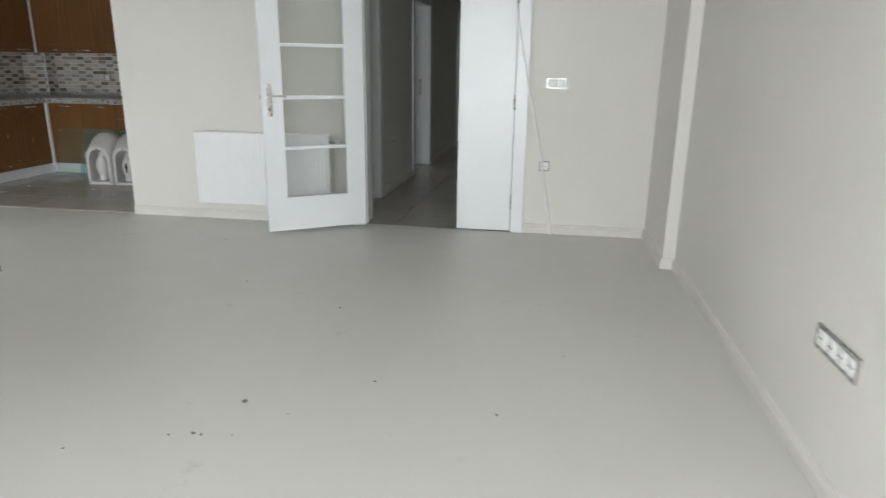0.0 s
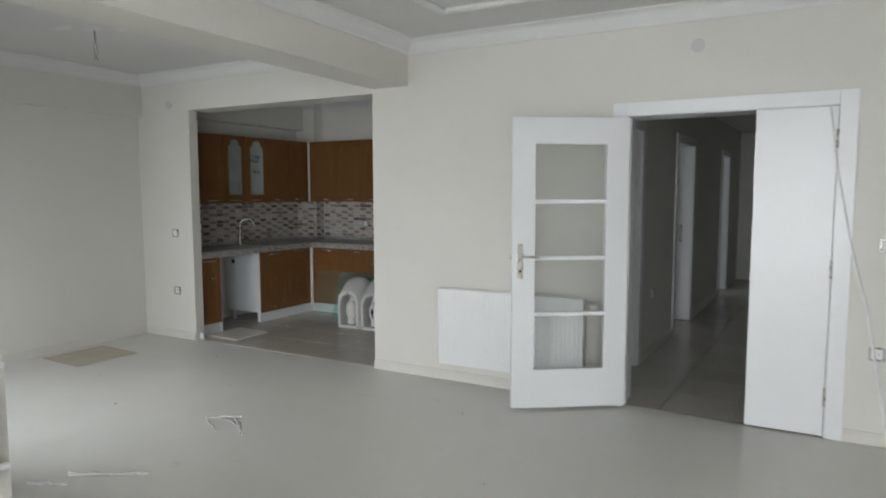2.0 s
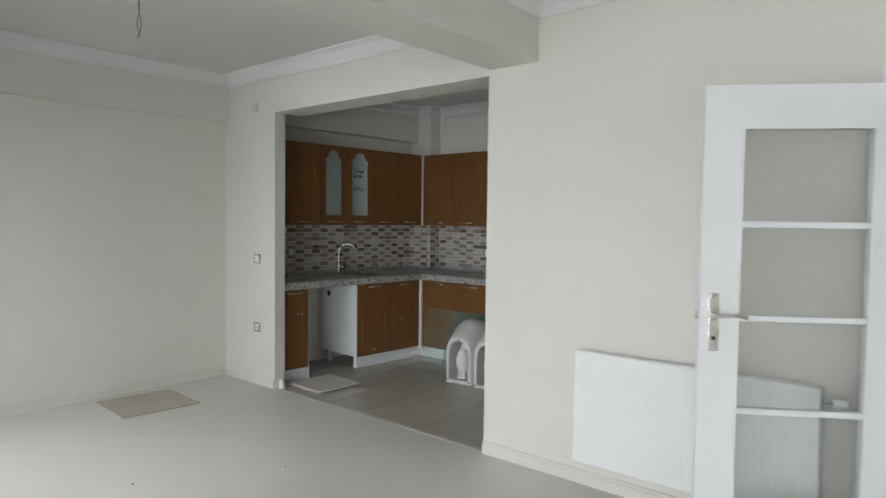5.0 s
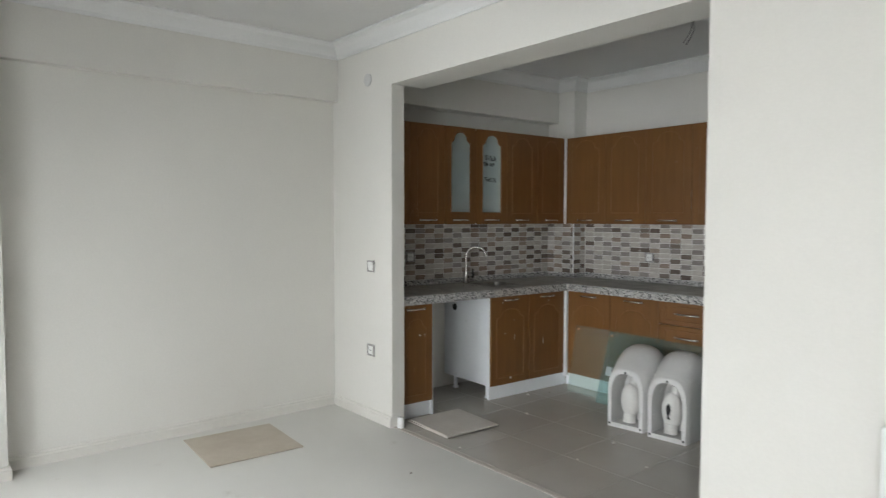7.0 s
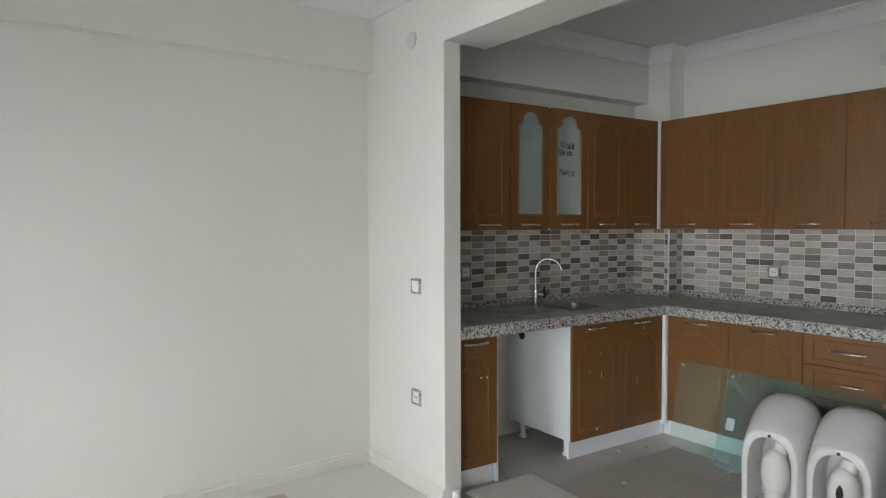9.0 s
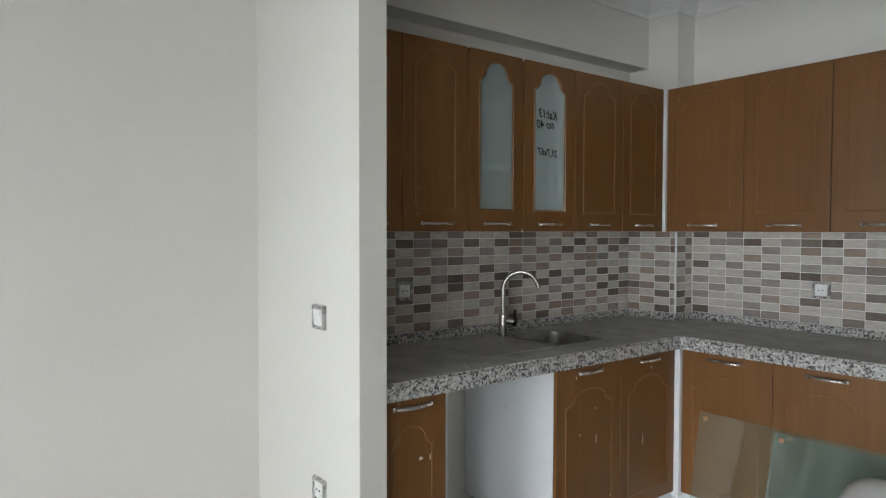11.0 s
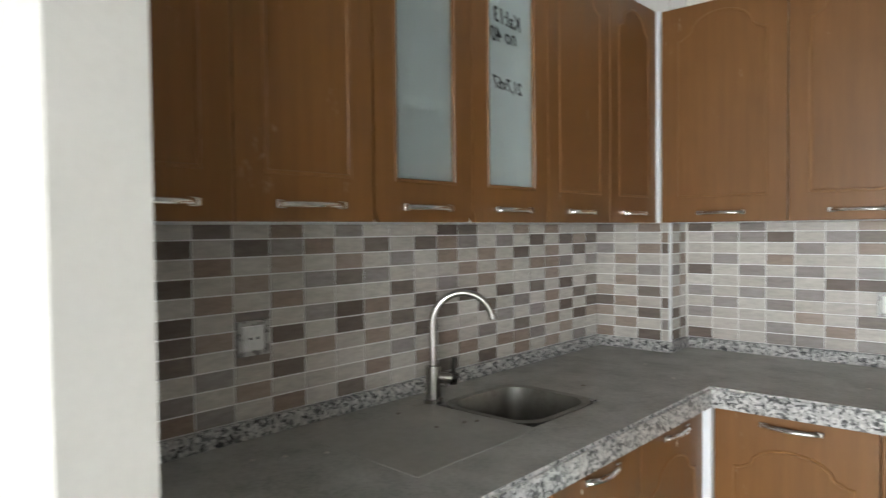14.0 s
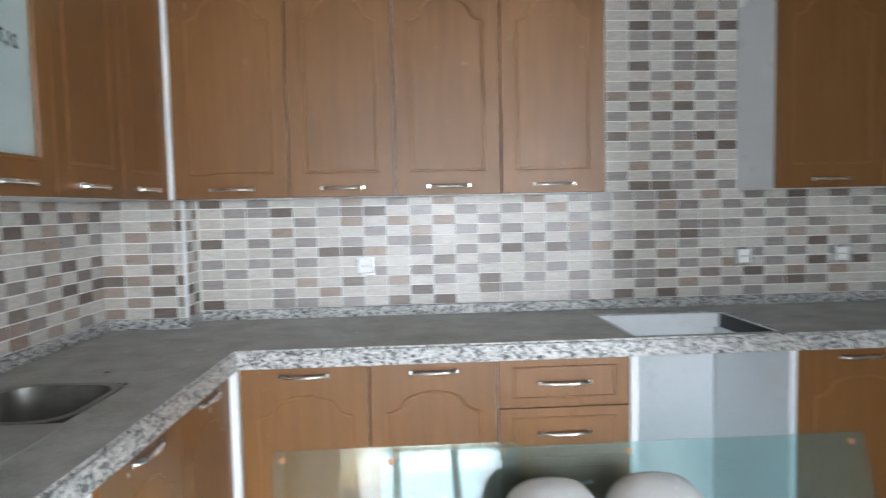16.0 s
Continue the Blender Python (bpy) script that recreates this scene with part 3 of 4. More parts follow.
part("stop", box(-1.372, -1.36, N_WALL + 0.06, N_WALL + 0.1, 0, 2.025), M_DOOR, casing)
glazed_leaf(pose(-1.37, N_WALL - 0.024, 0.03, 0, 0, 213.3))
second = thing("fixed_door_leaf", "closed narrow white second leaf of the double door", "door")
part("leaf", box(-0.585, -0.146, N_WALL - 0.016, N_WALL + 0.024, 0.012, 2.024, 0.002), M_DOOR, second)
for z in (0.26, 1.05, 1.83):
    part("hinge", rod((-0.145, N_WALL - 0.026, z - 0.055), (-0.145, N_WALL - 0.026, z + 0.055), 0.008), M_SATIN, second)
part("flush_bolt", box(-0.587, -0.583, N_WALL - 0.006, N_WALL + 0.014, 1.55, 1.75, 0.001), M_SATIN, second)

# open doorways along the corridor
def doorway(y0, y1):
    d = tagged(new("doorway"), "white doorway lining with flat architraves", "doorway", "corridor doorways", "structure")
    x = -1.52
    for a, b in ((y0 - 0.075, y0 + 0.012), (y1 - 0.012, y1 + 0.075)):
        part("architrave", box(x, x + 0.016, a, b, 0, 2.115, 0.003), M_DOOR, d)
    part("head_architrave", box(x, x + 0.016, y0 + 0.012, y1 - 0.012, 2.03, 2.115, 0.003), M_DOOR, d)
    for a, b in ((y0, y0 + 0.02), (y1 - 0.02, y1)):
        part("jamb", box(E_KIT - 0.004, x - 0.001, a, b, 0, 2.048), M_DOOR, d)
    part("head", box(E_KIT - 0.004, x - 0.001, y0 + 0.02, y1 - 0.02, 2.028, 2.048), M_DOOR, d)
    part("strike_plate", box(-1.66, -1.62, y1 - 0.023, y1 - 0.02, 0.93, 1.13, 0.001), M_SATIN, d, "steel strike plate")


for a, b in DOORWAYS:
    doorway(a, b)
end_door = thing("corridor_end_door", "closed pale grey door at the corridor end", "door")
part("leaf", box(-1.1, -0.25, H_END - 0.03, H_END, 0.01, 2.03, 0.003), M_DOOR, end_door)
part("handle", box(-1.03, -0.92, H_END - 0.07, H_END - 0.03, 1.03, 1.05, 0.004), M_SATIN, end_door)

for ob in list(scene.collection.objects):
    if ob.name.split(".")[0] in ("wall_east_kitchen", "floor_corridor", "wall_corridor", "wall_corridor_end", "ceiling_corridor", "floor_room",
                                 "wall_room", "wall_room_end", "ceiling_room", "doorway", "corridor_end_door"):
        ob.matrix_world = HALL @ ob.matrix_world

# white plastic trim strip leaning on the architrave
tagged(part("trim_strip", tube([(0.192, 5.515, 0.004), (0.13, 5.525, 0.36), (0.05, 5.533, 0.80), (-0.06, 5.539, 1.25), (-0.14, 5.544, 1.65), (-0.19, 5.546, 2.02)], 0.011, 8, 0.45), M_PVC), "long white plastic trim strip leaning on the door frame", "trim strip")


# ---- radiators ----
def radiator(name, m, length, low, high, label, valves):
    r = thing(name, label, "radiator", m)
    for y0, out in ((0.035, 0.0), (0.085, 1.0)):
        bm = bmesh.new()
        n = int(length / 0.033)
        prof = []
        for i in range(n):
            x = 0.02 + (length - 0.04) * i / n
            s = (length - 0.04) / n
            prof += [(x, 0.0), (x + s * 0.25, 0.0), (x + s * 0.40, 0.0025), (x + s * 0.85, 0.0025)]
        prof.append((length - 0.02, 0.0))
        zs = [low + 0.02, low + 0.045, high - 0.045, high - 0.02]
        grid = [[bm.verts.new((x, y0 + (d if out else -d) * (1 if 0 < k < 3 else 0), z)) for x, d in prof] for k, z in enumerate(zs)]
        for a, b in zip(grid, grid[1:]):
            for i in range(len(prof) - 1):
                bm.faces.new((a[i], a[i + 1], b[i + 1], b[i]))
        box(0, length, y0 - 0.006, y0 - 0.001 if out else y0 + 0.004, low, high, 0.0015, 1, bm)
        part("panel", bm, M_RAD, r, "ribbed enamelled panel")
    part("top_grille", box(0.004, length - 0.004, 0.03, 0.088, high - 0.012, high + 0.003, 0.003), M_RAD, r)
    for x in (0, length - 0.003):
        part("side_cover", box(x, x + 0.003, 0.03, 0.09, low, high - 0.004, 0.001), M_RAD, r)
    for x in (0.2, length - 0.2):
        part("bracket", box(x, x + 0.03, 0.0, 0.032, low + 0.06, high - 0.06), M_RAD, r)
    for side, z in valves:
        x, s = (length, 1) if side > 0 else (0, -1)
        v = part("valve", rod((x, 0.06, z), (x + s * 0.045, 0.06, z), 0.011), M_SATIN, r, "nickel valve body")
        part("cap", rod((x + s * 0.045, 0.06, z), (x + s * 0.095, 0.06, z), 0.02, 16, 0.017), M_PVC, v, "white valve cap")
    return r


radiator("radiator", pose(-1.64, N_WALL - 0.0, 0, 0, 0, 180), 1.18, 0.15, 0.755, "white ribbed panel radiator fixed low on the wall", [(-1, 0.70), (-1, 0.20)])
radiator("radiator", pose(RECESS_X, 2.62, 0, 0, 0, -90), 1.0, 0.14, 0.74, "white panel radiator on the wall beside the dining end", [(-1, 0.69), (-1, 0.19)])


# ---- switches and sockets, built on the plane y = 0 facing -y ----
def plate_face(name, label, category, m, cells, kind_):
    s = thing(name, label, category, m)
    w = 0.071 * cells + 0.012
    part("frame", slab([-w / 2, -w / 2 + 0.011, w / 2 - 0.011, w / 2], [-0.041, -0.03, 0.03, 0.041], lambda u, v: not (abs(u) < w / 2 - 0.011 and abs(v) < 0.03), -0.011, 0, (0, 2, 1)), M_FRAME, s, "silver plastic cover frame")
    for i in range(cells):
        cx = (i - (cells - 1) / 2) * 0.071
        if kind_ == "switch":
            bm = box(cx - 0.029, cx + 0.029, -0.013, 0, -0.0295, 0.0295, 0.003)
            part("rocker", turned(bm, Matrix.Rotation(radians(2.5), 4, "X")), M_KEY, s, "white rocker")
        else:
            p = part("socket_plate", box(cx - 0.029, cx + 0.029, -0.010, 0, -0.0295, 0.0295, 0.002), M_KEY, s, "white socket insert")
            bm = bmesh.new()
            for a in range(24):
                a0, a1 = math.tau * a / 24, math.tau * (a + 1) / 24
                q = [(math.cos(b) * r, y, math.sin(b) * r) for b, r, y in ((a0, 0.0235, -0.0135), (a1, 0.0235, -0.0135), (a1, 0.019, -0.0135), (a0, 0.019, -0.0135))]
                o = [(math.cos(b) * 0.0235, y, math.sin(b) * 0.0235) for b, y in ((a0, -0.0095), (a1, -0.0095), (a1, -0.0135), (a0, -0.0135))]
                for quad in (q, o):
                    bm.faces.new([bm.verts.new((cx + x, y, z)) for x, y, z in quad])
            part("ring", bm, M_KEY, p)
            for dx in (-0.0095, 0.0095):
                part("pin_hole", rod((cx + dx, -0.0125, 0), (cx + dx, -0.009, 0), 0.0032, 10), M_BLACK, p)
    return s


S_LABEL = "white rocker switch in a silver frame"
K_LABEL = "white wall socket in a silver frame"
plate_face("light_switch", "double white rocker switch in a silver frame", "switch", pose(0.17, N_WALL, 1.198), 2, "switch")
plate_face("wall_socket", K_LABEL + " near the door", "socket", pose(0.112, N_WALL, 0.556), 1, "socket")
plate_face("light_switch", S_LABEL + " beside the kitchen opening", "switch", pose(-5.963, N_WALL, 1.098), 1, "switch")
plate_face("wall_socket", K_LABEL + " beside the kitchen opening", "socket", pose(-5.965, N_WALL, 0.50), 1, "socket")
plate_face("wall_socket", "row of four white wall sockets in one silver frame", "socket", pose(E_WALL, 2.395, 0.478, 0, 0, -90), 4, "socket")
plate_face("wall_socket", K_LABEL + " on the corridor wall", "socket", HALL @ pose(-1.52, 7.22, 0.56, 0, 0, 90), 1, "socket")


def blank_cover(m):
    bm = rod((0, -0.008, 0), (0, 0, 0), 0.044, 32)
    tagged(part("junction_cover", bm, M_COVER, None), "round grey junction box cover high on the wall", "cover").matrix_world = m


blank_cover(pose(-0.942, N_WALL, 2.457))
blank_cover(pose(-5.997, N_WALL, 2.404))
blank_cover(pose(-4.645, N_KIT + 0.006, 2.386))

# lamp wires hanging from the ceiling
lampw = thing("ceiling_wires", "two loose lamp wires hanging from the ceiling", "wire")
part("wire", tube([(-4.95, 4.11, CEIL), (-4.955, 4.11, 2.66), (-4.935, 4.115, 2.60), (-4.93, 4.115, 2.55), (-4.97, 4.11, 2.50)], 0.0022, 6), M_WIRE, lampw)
part("wire", tube([(-4.95, 4.115, CEIL), (-4.935, 4.11, 2.65), (-4.96, 4.105, 2.60), (-4.955, 4.105, 2.56), (-4.91, 4.10, 2.49)], 0.0022, 6), M_WIRE, lampw)
def ceiling_patch(x, y, w, d, seed):
    """A rough dab of filler on the ceiling."""
    rng_patch = random.Random(seed)
    bm = bmesh.new()
    rings = []
    for k, (f, drop) in enumerate(((1.0, -0.001), (0.75, 0.006), (0.35, 0.010))):
        rings.append([bm.verts.new((x + w * f * math.cos(a) * rng_patch.uniform(0.7, 1.1), y + d * f * math.sin(a) * rng_patch.uniform(0.7, 1.1), CEIL - drop * rng_patch.uniform(0.6, 1.2))) for a in (math.tau * i / 14 for i in range(14))])
    for a, b in zip(rings, rings[1:]):
        for i in range(14):
            bm.faces.new((a[i], a[(i + 1) % 14], b[(i + 1) % 14], b[i]))
    bm.faces.new(rings[-1])
    tagged(part("ceiling_patch", bm, M_CROWN, None, "", True), "rough white plaster filler on the ceiling by the wires", "plaster patch")


ceiling_patch(-4.96, 4.10, 0.11, 0.06, 4)
ceiling_patch(-5.13, 3.97, 0.12, 0.07, 6)
ceiling_patch(-4.77, 4.22, 0.09, 0.04, 9)
kw = thing("ceiling_wires", "loose lamp wires hanging from the kitchen ceiling", "wire")
part("wire", tube([(-4.376, 7.617 - 0.6, CEIL), (-4.38, 7.01, 2.66), (-4.40, 7.0, 2.62), (-4.43, 7.0, 2.585)], 0.003, 6), M_WIRE, kw)
part("wire", tube([(-4.37, 7.02, CEIL), (-4.365, 7.02, 2.66), (-4.385, 7.01, 2.61), (-4.42, 7.02, 2.575)], 0.003, 6), M_WIRE, kw)

# ---- kitchen cabinets; a door is built in the plane y = 0, facing -y, its lower left corner at the origin ----
def arch_line(x0, x1, z0, z1, rise, n=9):
    """A panel outline whose top steps in and rises to an arch."""
    w = x1 - x0
    pts = [(x0, z0), (x1, z0), (x1, z1 - rise)]
    if rise:
        a0, a1 = x0 + w * 0.16, x1 - w * 0.16
        pts += [(x1 - w * 0.04, z1 - rise), (a1 + w * 0.02, z1 - rise * 0.80)]
        for i in range(n + 1):
            t = math.pi * i / n
            pts.append(((a0 + a1) / 2 + math.cos(t) * (a1 - a0) / 2, z1 - rise * 0.72 + math.sin(t) * rise * 0.72))
        pts += [(a0 - w * 0.02, z1 - rise * 0.80), (x0 + w * 0.04, z1 - rise)]
    pts.append((x0, z1 - rise))
    return pts


def bead(pts, y, width=0.012, height=0.0021):
    """A closed raised bead along an outline on the door's face."""
    bm = bmesh.new()
    n = len(pts)
    rings = []
    for i in range(n):
        p, a, b = Vector(pts[i]), Vector(pts[i - 1]), Vector(pts[(i + 1) % n])
        d0, d1 = (p - a).normalized(), (b - p).normalized()
        n0, n1 = Vector((-d0.y, d0.x)), Vector((-d1.y, d1.x))
        m = (n0 + n1).normalized()
        m /= max(m.dot(n0), 0.35)
        rings.append([bm.verts.new((p.x + m.x * o, y - h, p.y + m.y * o)) for o, h in ((-width / 2, -0.001), (-width * 0.2, height), (width * 0.2, height), (width / 2, -0.001))])
    for i in range(n):
        a, b = rings[i], rings[(i + 1) % n]
        for k in range(3):
            bm.faces.new((a[k], b[k], b[k + 1], a[k + 1]))
    return bm


def bow_handle(parent, cx, z, length=0.15, y=-0.018):
    h = length / 2
    bm = tube([(cx - h, y, z), (cx - h + 0.008, y - 0.014, z), (cx - h * 0.5, y - 0.023, z), (cx, y - 0.026, z), (cx + h * 0.5, y - 0.023, z), (cx + h - 0.008, y - 0.014, z), (cx + h, y, z)], 0.0075, 10, 0.7)
    for s in (-1, 1):
        box(cx + s * (h - 0.004) - 0.012, cx + s * (h - 0.004) + 0.012, y - 0.012, y, z - 0.008, z + 0.008, 0.002, 1, bm)
    return part("handle", bm, M_HANDLE, parent, "curved chrome bow handle", True)


T = 0.018
def cab_door(parent, x, z, w, h, rise=0.0, handle="low", margin=0.06, glass=False, name="door", reach=0.15):
    g = 0.0015
    low, top = z + margin, z + h - margin
    if handle == "high":
        top -= 0.045
    if handle == "low":
        low += 0.03
        top += 0.025
    line = arch_line(x + margin, x + w - margin, low, top, rise)
    if glass:
        bm = bmesh.new()
        cx, cz = x + w / 2, (low + top) / 2
        fine = []
        for a, b in zip(line, line[1:] + line[:1]):
            n = max(1, int(math.dist(a, b) / 0.04))
            fine += [(a[0] + (b[0] - a[0]) * i / n, a[1] + (b[1] - a[1]) * i / n) for i in range(n)]
        x0, x1, z0, z1 = x + g, x + w - g, z + g, z + h - g
        def rim(p):
            dx, dz = p[0] - cx, p[1] - cz
            k = min(((x1 if dx > 0 else x0) - cx) / dx if abs(dx) > 1e-6 else 9, ((z1 if dz > 0 else z0) - cz) / dz if abs(dz) > 1e-6 else 9)
            return cx + dx * k, cz + dz * k
        rings = [[bm.verts.new((u, y, v)) for u, v in pts] for pts, y in ((fine, -T), ([rim(p) for p in fine], -T), ([rim(p) for p in fine], 0), (fine, 0))]
        for a, b in zip(rings, rings[1:] + rings[:1]):
            for i in range(len(fine)):
                j = (i + 1) % len(fine)
                bm.faces.new((a[i], a[j], b[j], b[i]))
        d = part(name, bm, M_WOOD, parent, "stained wooden frame with an arched glass light")
        gb = bmesh.new()
        f0 = [gb.verts.new((cx + (u - cx) * 1.08, -0.008, cz + (v - cz) * 1.02)) for u, v in fine]
        f1 = [gb.verts.new((cx + (u - cx) * 1.08, -0.004, cz + (v - cz) * 1.02)) for u, v in fine]
        gb.faces.new(f0)
        gb.faces.new(f1[::-1])
        for i in range(len(fine)):
            j = (i + 1) % len(fine)
            gb.faces.new((f0[i], f0[j], f1[j], f1[i]))
        part("glass", gb, M_CABGLASS, d, "satin glass").visible_shadow = False
        part("moulding", bead(line, -T, 0.010, 0.003), M_WORN_LIT, d)
    else:
        d = part(name, box(x + g, x + w - g, -T, 0, z + g, z + h - g, 0.0025, 2), M_WOOD, parent)
        part("moulding", bead(line, -T), M_WORN_LIT, d, "raised moulding with worn edges and highlight painted in lighter wood")
    bow_handle(d, x + w / 2, z + 0.035 if handle == "low" else (z + h - 0.035 if handle == "high" else z + h / 2), reach)
    return d


def carcass(parent, w, z0, z1, depth, shelf=False, lid=True):
    for x in (0, w - 0.018):
        part("side_panel", box(x, x + 0.018, 0.001, depth, z0, z1), M_MELAMINE, parent, "white melamine side")
    part("bottom_panel", box(0.018, w - 0.018, 0.001, depth, z0, z0 + 0.018), M_MELAMINE, parent)
    if lid:
        part("top_panel", box(0.018, w - 0.018, 0.001, depth, z1 - 0.018, z1), M_MELAMINE, parent)
    part("back_panel", box(0.018, w - 0.018, depth - 0.005, depth, z0 + 0.018, z1 - 0.018), M_MELAMINE, parent)
    if shelf:
        for k in (0.36, 0.68):
            zz = z0 + (z1 - z0) * k
            part("shelf", box(0.018, w - 0.018, 0.02, depth - 0.006, zz, zz + 0.018), M_MELAMINE, parent)


UP0, UP1, BASE0, BASE1 = 1.388, 2.165, 0.115, 0.825
BASE_LABEL = "brown stained wooden base cabinet with moulded doors"
UP_LABEL = "brown stained wooden wall cabinet with moulded doors"
def legs(parent, w, depth):
    for x in (0.06, w - 0.06):
        for y in (0.09, depth - 0.08):
            bm = rod((x, y, 0.004), (x, y, BASE0 + 0.001), 0.017)
            merge(bm, rod((x, y, 0.0), (x, y, 0.012), 0.026))
            part("leg", bm, M_MELAMINE, parent, "white plastic foot")


def base_unit(m, w, doors, label=BASE_LABEL, drawers=0, depth=0.58, rise=0.07, reach=0.15, lid=True):
    c = thing("base_cabinet", label, "cabinet", m, group="kitchen base cabinets")
    carcass(c, w, BASE0, BASE1, depth, lid=lid)
    legs(c, w, depth)
    if drawers:
        hts = [0.175, 0.175, 0.175, BASE1 - BASE0 - 0.525]
        z = BASE1
        for hh in hts[:drawers]:
            z -= hh
            g = 0.0015
            d = part("drawer_front", box(g, w - g, -T, 0, z + g, z + hh - g, 0.0025, 2), M_WOOD, c)
            part("moulding", bead(arch_line(0.055, w - 0.055, z + 0.035, z + hh - 0.035, 0), -T, 0.009), M_WOOD, d, "raised moulding")
            bow_handle(d, w / 2, z + hh / 2, 0.17)
    x = 0
    for dw in doors:
        cab_door(c, x, BASE0, dw, BASE1 - BASE0, rise, "high", reach=reach)
        x += dw
    return c


def wall_unit(m, w, doors, glass=False, rise=0.07, label=UP_LABEL, depth=0.295, reach=0.15, z0=UP0, z1=UP1):
    c = thing("wall_cabinet", label, "cabinet", m, group="kitchen wall cabinets")
    carcass(c, w, z0, z1, depth, shelf=glass)
    x = 0
    for dw in doors:
        cab_door(c, x, z0, dw, z1 - z0, rise, "low", glass=glass, reach=reach, margin=0.065)
        x += dw
    return c


# west run: faces +x; its local x runs along +y (turned 90 degrees)
WB = lambda y: WEST @ pose(-5.718, y, 0, 0, 0, 90)
narrow_unit = base_unit(WB(5.672), 0.298, [0.295], label="narrow brown wooden base cabinet beside the kitchen opening", reach=0.15)
sinku = base_unit(WB(6.535), 0.83, [0.415, 0.415], label="brown wooden sink cabinet with scuffed doors and white side", lid=False)
part("cable_hole", rod((0.0005, 0.44, 0.70), (-0.003, 0.44, 0.70), 0.028, 20), M_BLACK, sinku, "round pipe hole in the side")
WU = lambda y: WEST @ pose(-6.008, y, 0, 0, 0, 90)
wall_unit(WU(5.672), 0.625, [0.298, 0.327])
wall_unit(WU(6.297), 0.664, [0.326, 0.338], True, 0.085, "brown wooden wall cabinet with two arched satin glass doors")
wall_unit(WU(6.961), 0.71, [0.365, 0.345])

def plaster_spot(parent, x, z, w, h, seed):
    """A dried splash of plaster on a door's face."""
    rng_spot = random.Random(seed)
    bm = bmesh.new()
    rim = [(x + w * math.cos(a) * rng_spot.uniform(0.6, 1.0), z + h * math.sin(a) * rng_spot.uniform(0.6, 1.0)) for a in (math.tau * k / 9 for k in range(9))]
    low = [bm.verts.new((u, -T - 0.0002, v)) for u, v in rim]
    top = bm.verts.new((x, -T - 0.0022, z))
    bm.faces.new(low)
    for i in range(9):
        bm.faces.new((low[i], low[(i + 1) % 9], top))
    part("plaster_spot", bm, M_CRUMB, parent, "dried plaster splash", True)


for i, (x, z, w, h) in enumerate(((0.12, 0.772, 0.005, 0.009), (0.21, 0.165, 0.012, 0.012), (0.146, 0.524, 0.005, 0.005), (0.243, 0.625, 0.004, 0.006), (0.25, 0.488, 0.003, 0.03),
                                  (0.35, 0.218, 0.006, 0.004), (0.58, 0.424, 0.003, 0.035), (0.64, 0.753, 0.004, 0.012))):
    plaster_spot(sinku, x, z, w, h, 300 + i)
for i, (x, z, w, h) in enumerate(((0.185, 0.60, 0.011, 0.008), (0.225, 0.598, 0.004, 0.012))):
    plaster_spot(narrow_unit, x, z, w, h, 320 + i)

# north run: faces -y
base_unit(pose(-5.675, 7.403, 0), 0.863, [0.428, 0.435])
base_unit(pose(-4.811, 7.403, 0), 0.459, [], "brown wooden drawer cabinet beside the oven gap", 4)
base_unit(pose(-3.752, 7.403, 0), 0.90, [0.45, 0.45], "brown wooden base cabinet beyond the oven gap")
nw_unit = wall_unit(pose(-5.965, 7.718, 0), 0.82, [0.423, 0.397], rise=0.085)
part("corner_post", box(-0.043, 0.0, -0.033, 0.001, UP0, UP1, 0.002), M_MELAMINE, nw_unit, "white corner post")
wall_unit(pose(-5.144, 7.718, 0), 0.81, [0.404, 0.406], rise=0.085)
wall_unit(pose(-3.655, 7.718, 0), 0.90, [0.45, 0.45], label="brown wooden wall cabinet with a white side panel")
# strip of clear tape left on a door edge
tagged(part("tape_strip", box(-4.746, -4.736, 7.6985, 7.6995, 1.50, 1.66), M_PANE), "strip of clear tape stuck on a cabinet door", "tape")

# corner trims, oven gap panels and plinths
def trim(name, bm, label, mat=M_MELAMINE):
    return tagged(part(name, bm, mat), label, "trim")


trim("corner_post", box(-5.718, -5.677, 7.366, 7.403, 0.09, 0.825, 0.002), "white corner post between the base cabinets")
oven = thing("oven_housing", "empty white oven housing under the hob cut-out", "cabinet")
part("side_panel", box(-4.349, -4.322, 7.388, 7.97, 0.0, 0.8225, 0.001), M_MELAMINE, oven)
part("side_panel", box(-3.779, -3.755, 7.388, 7.97, 0.0, 0.8225, 0.001), M_MELAMINE, oven)
part("back_panel", box(-4.32, -3.781, 7.94, 7.955, 0.0, 0.8225, 0.001), M_MELAMINE, oven)
trim("end_panel", turned(box(-6.3, -5.72, 5.972, 5.99, 0.0, 0.825, 0.001), WEST), "white side panel of the dishwasher gap")
def plinth(x0, x1, y0, y1, m=Matrix()):
    trim("plinth", turned(box(x0, x1, y0, y1, 0.0, 0.113, 0.002), m), "white plinth board under the base cabinets")


plinth(-5.757, -5.74, 5.69, 5.965, WEST)
plinth(-5.757, -5.74, 6.545, 7.435, WEST)
plinth(-5.738, -4.36, 7.437, 7.454)
plinth(-3.75, -2.86, 7.437, 7.454)

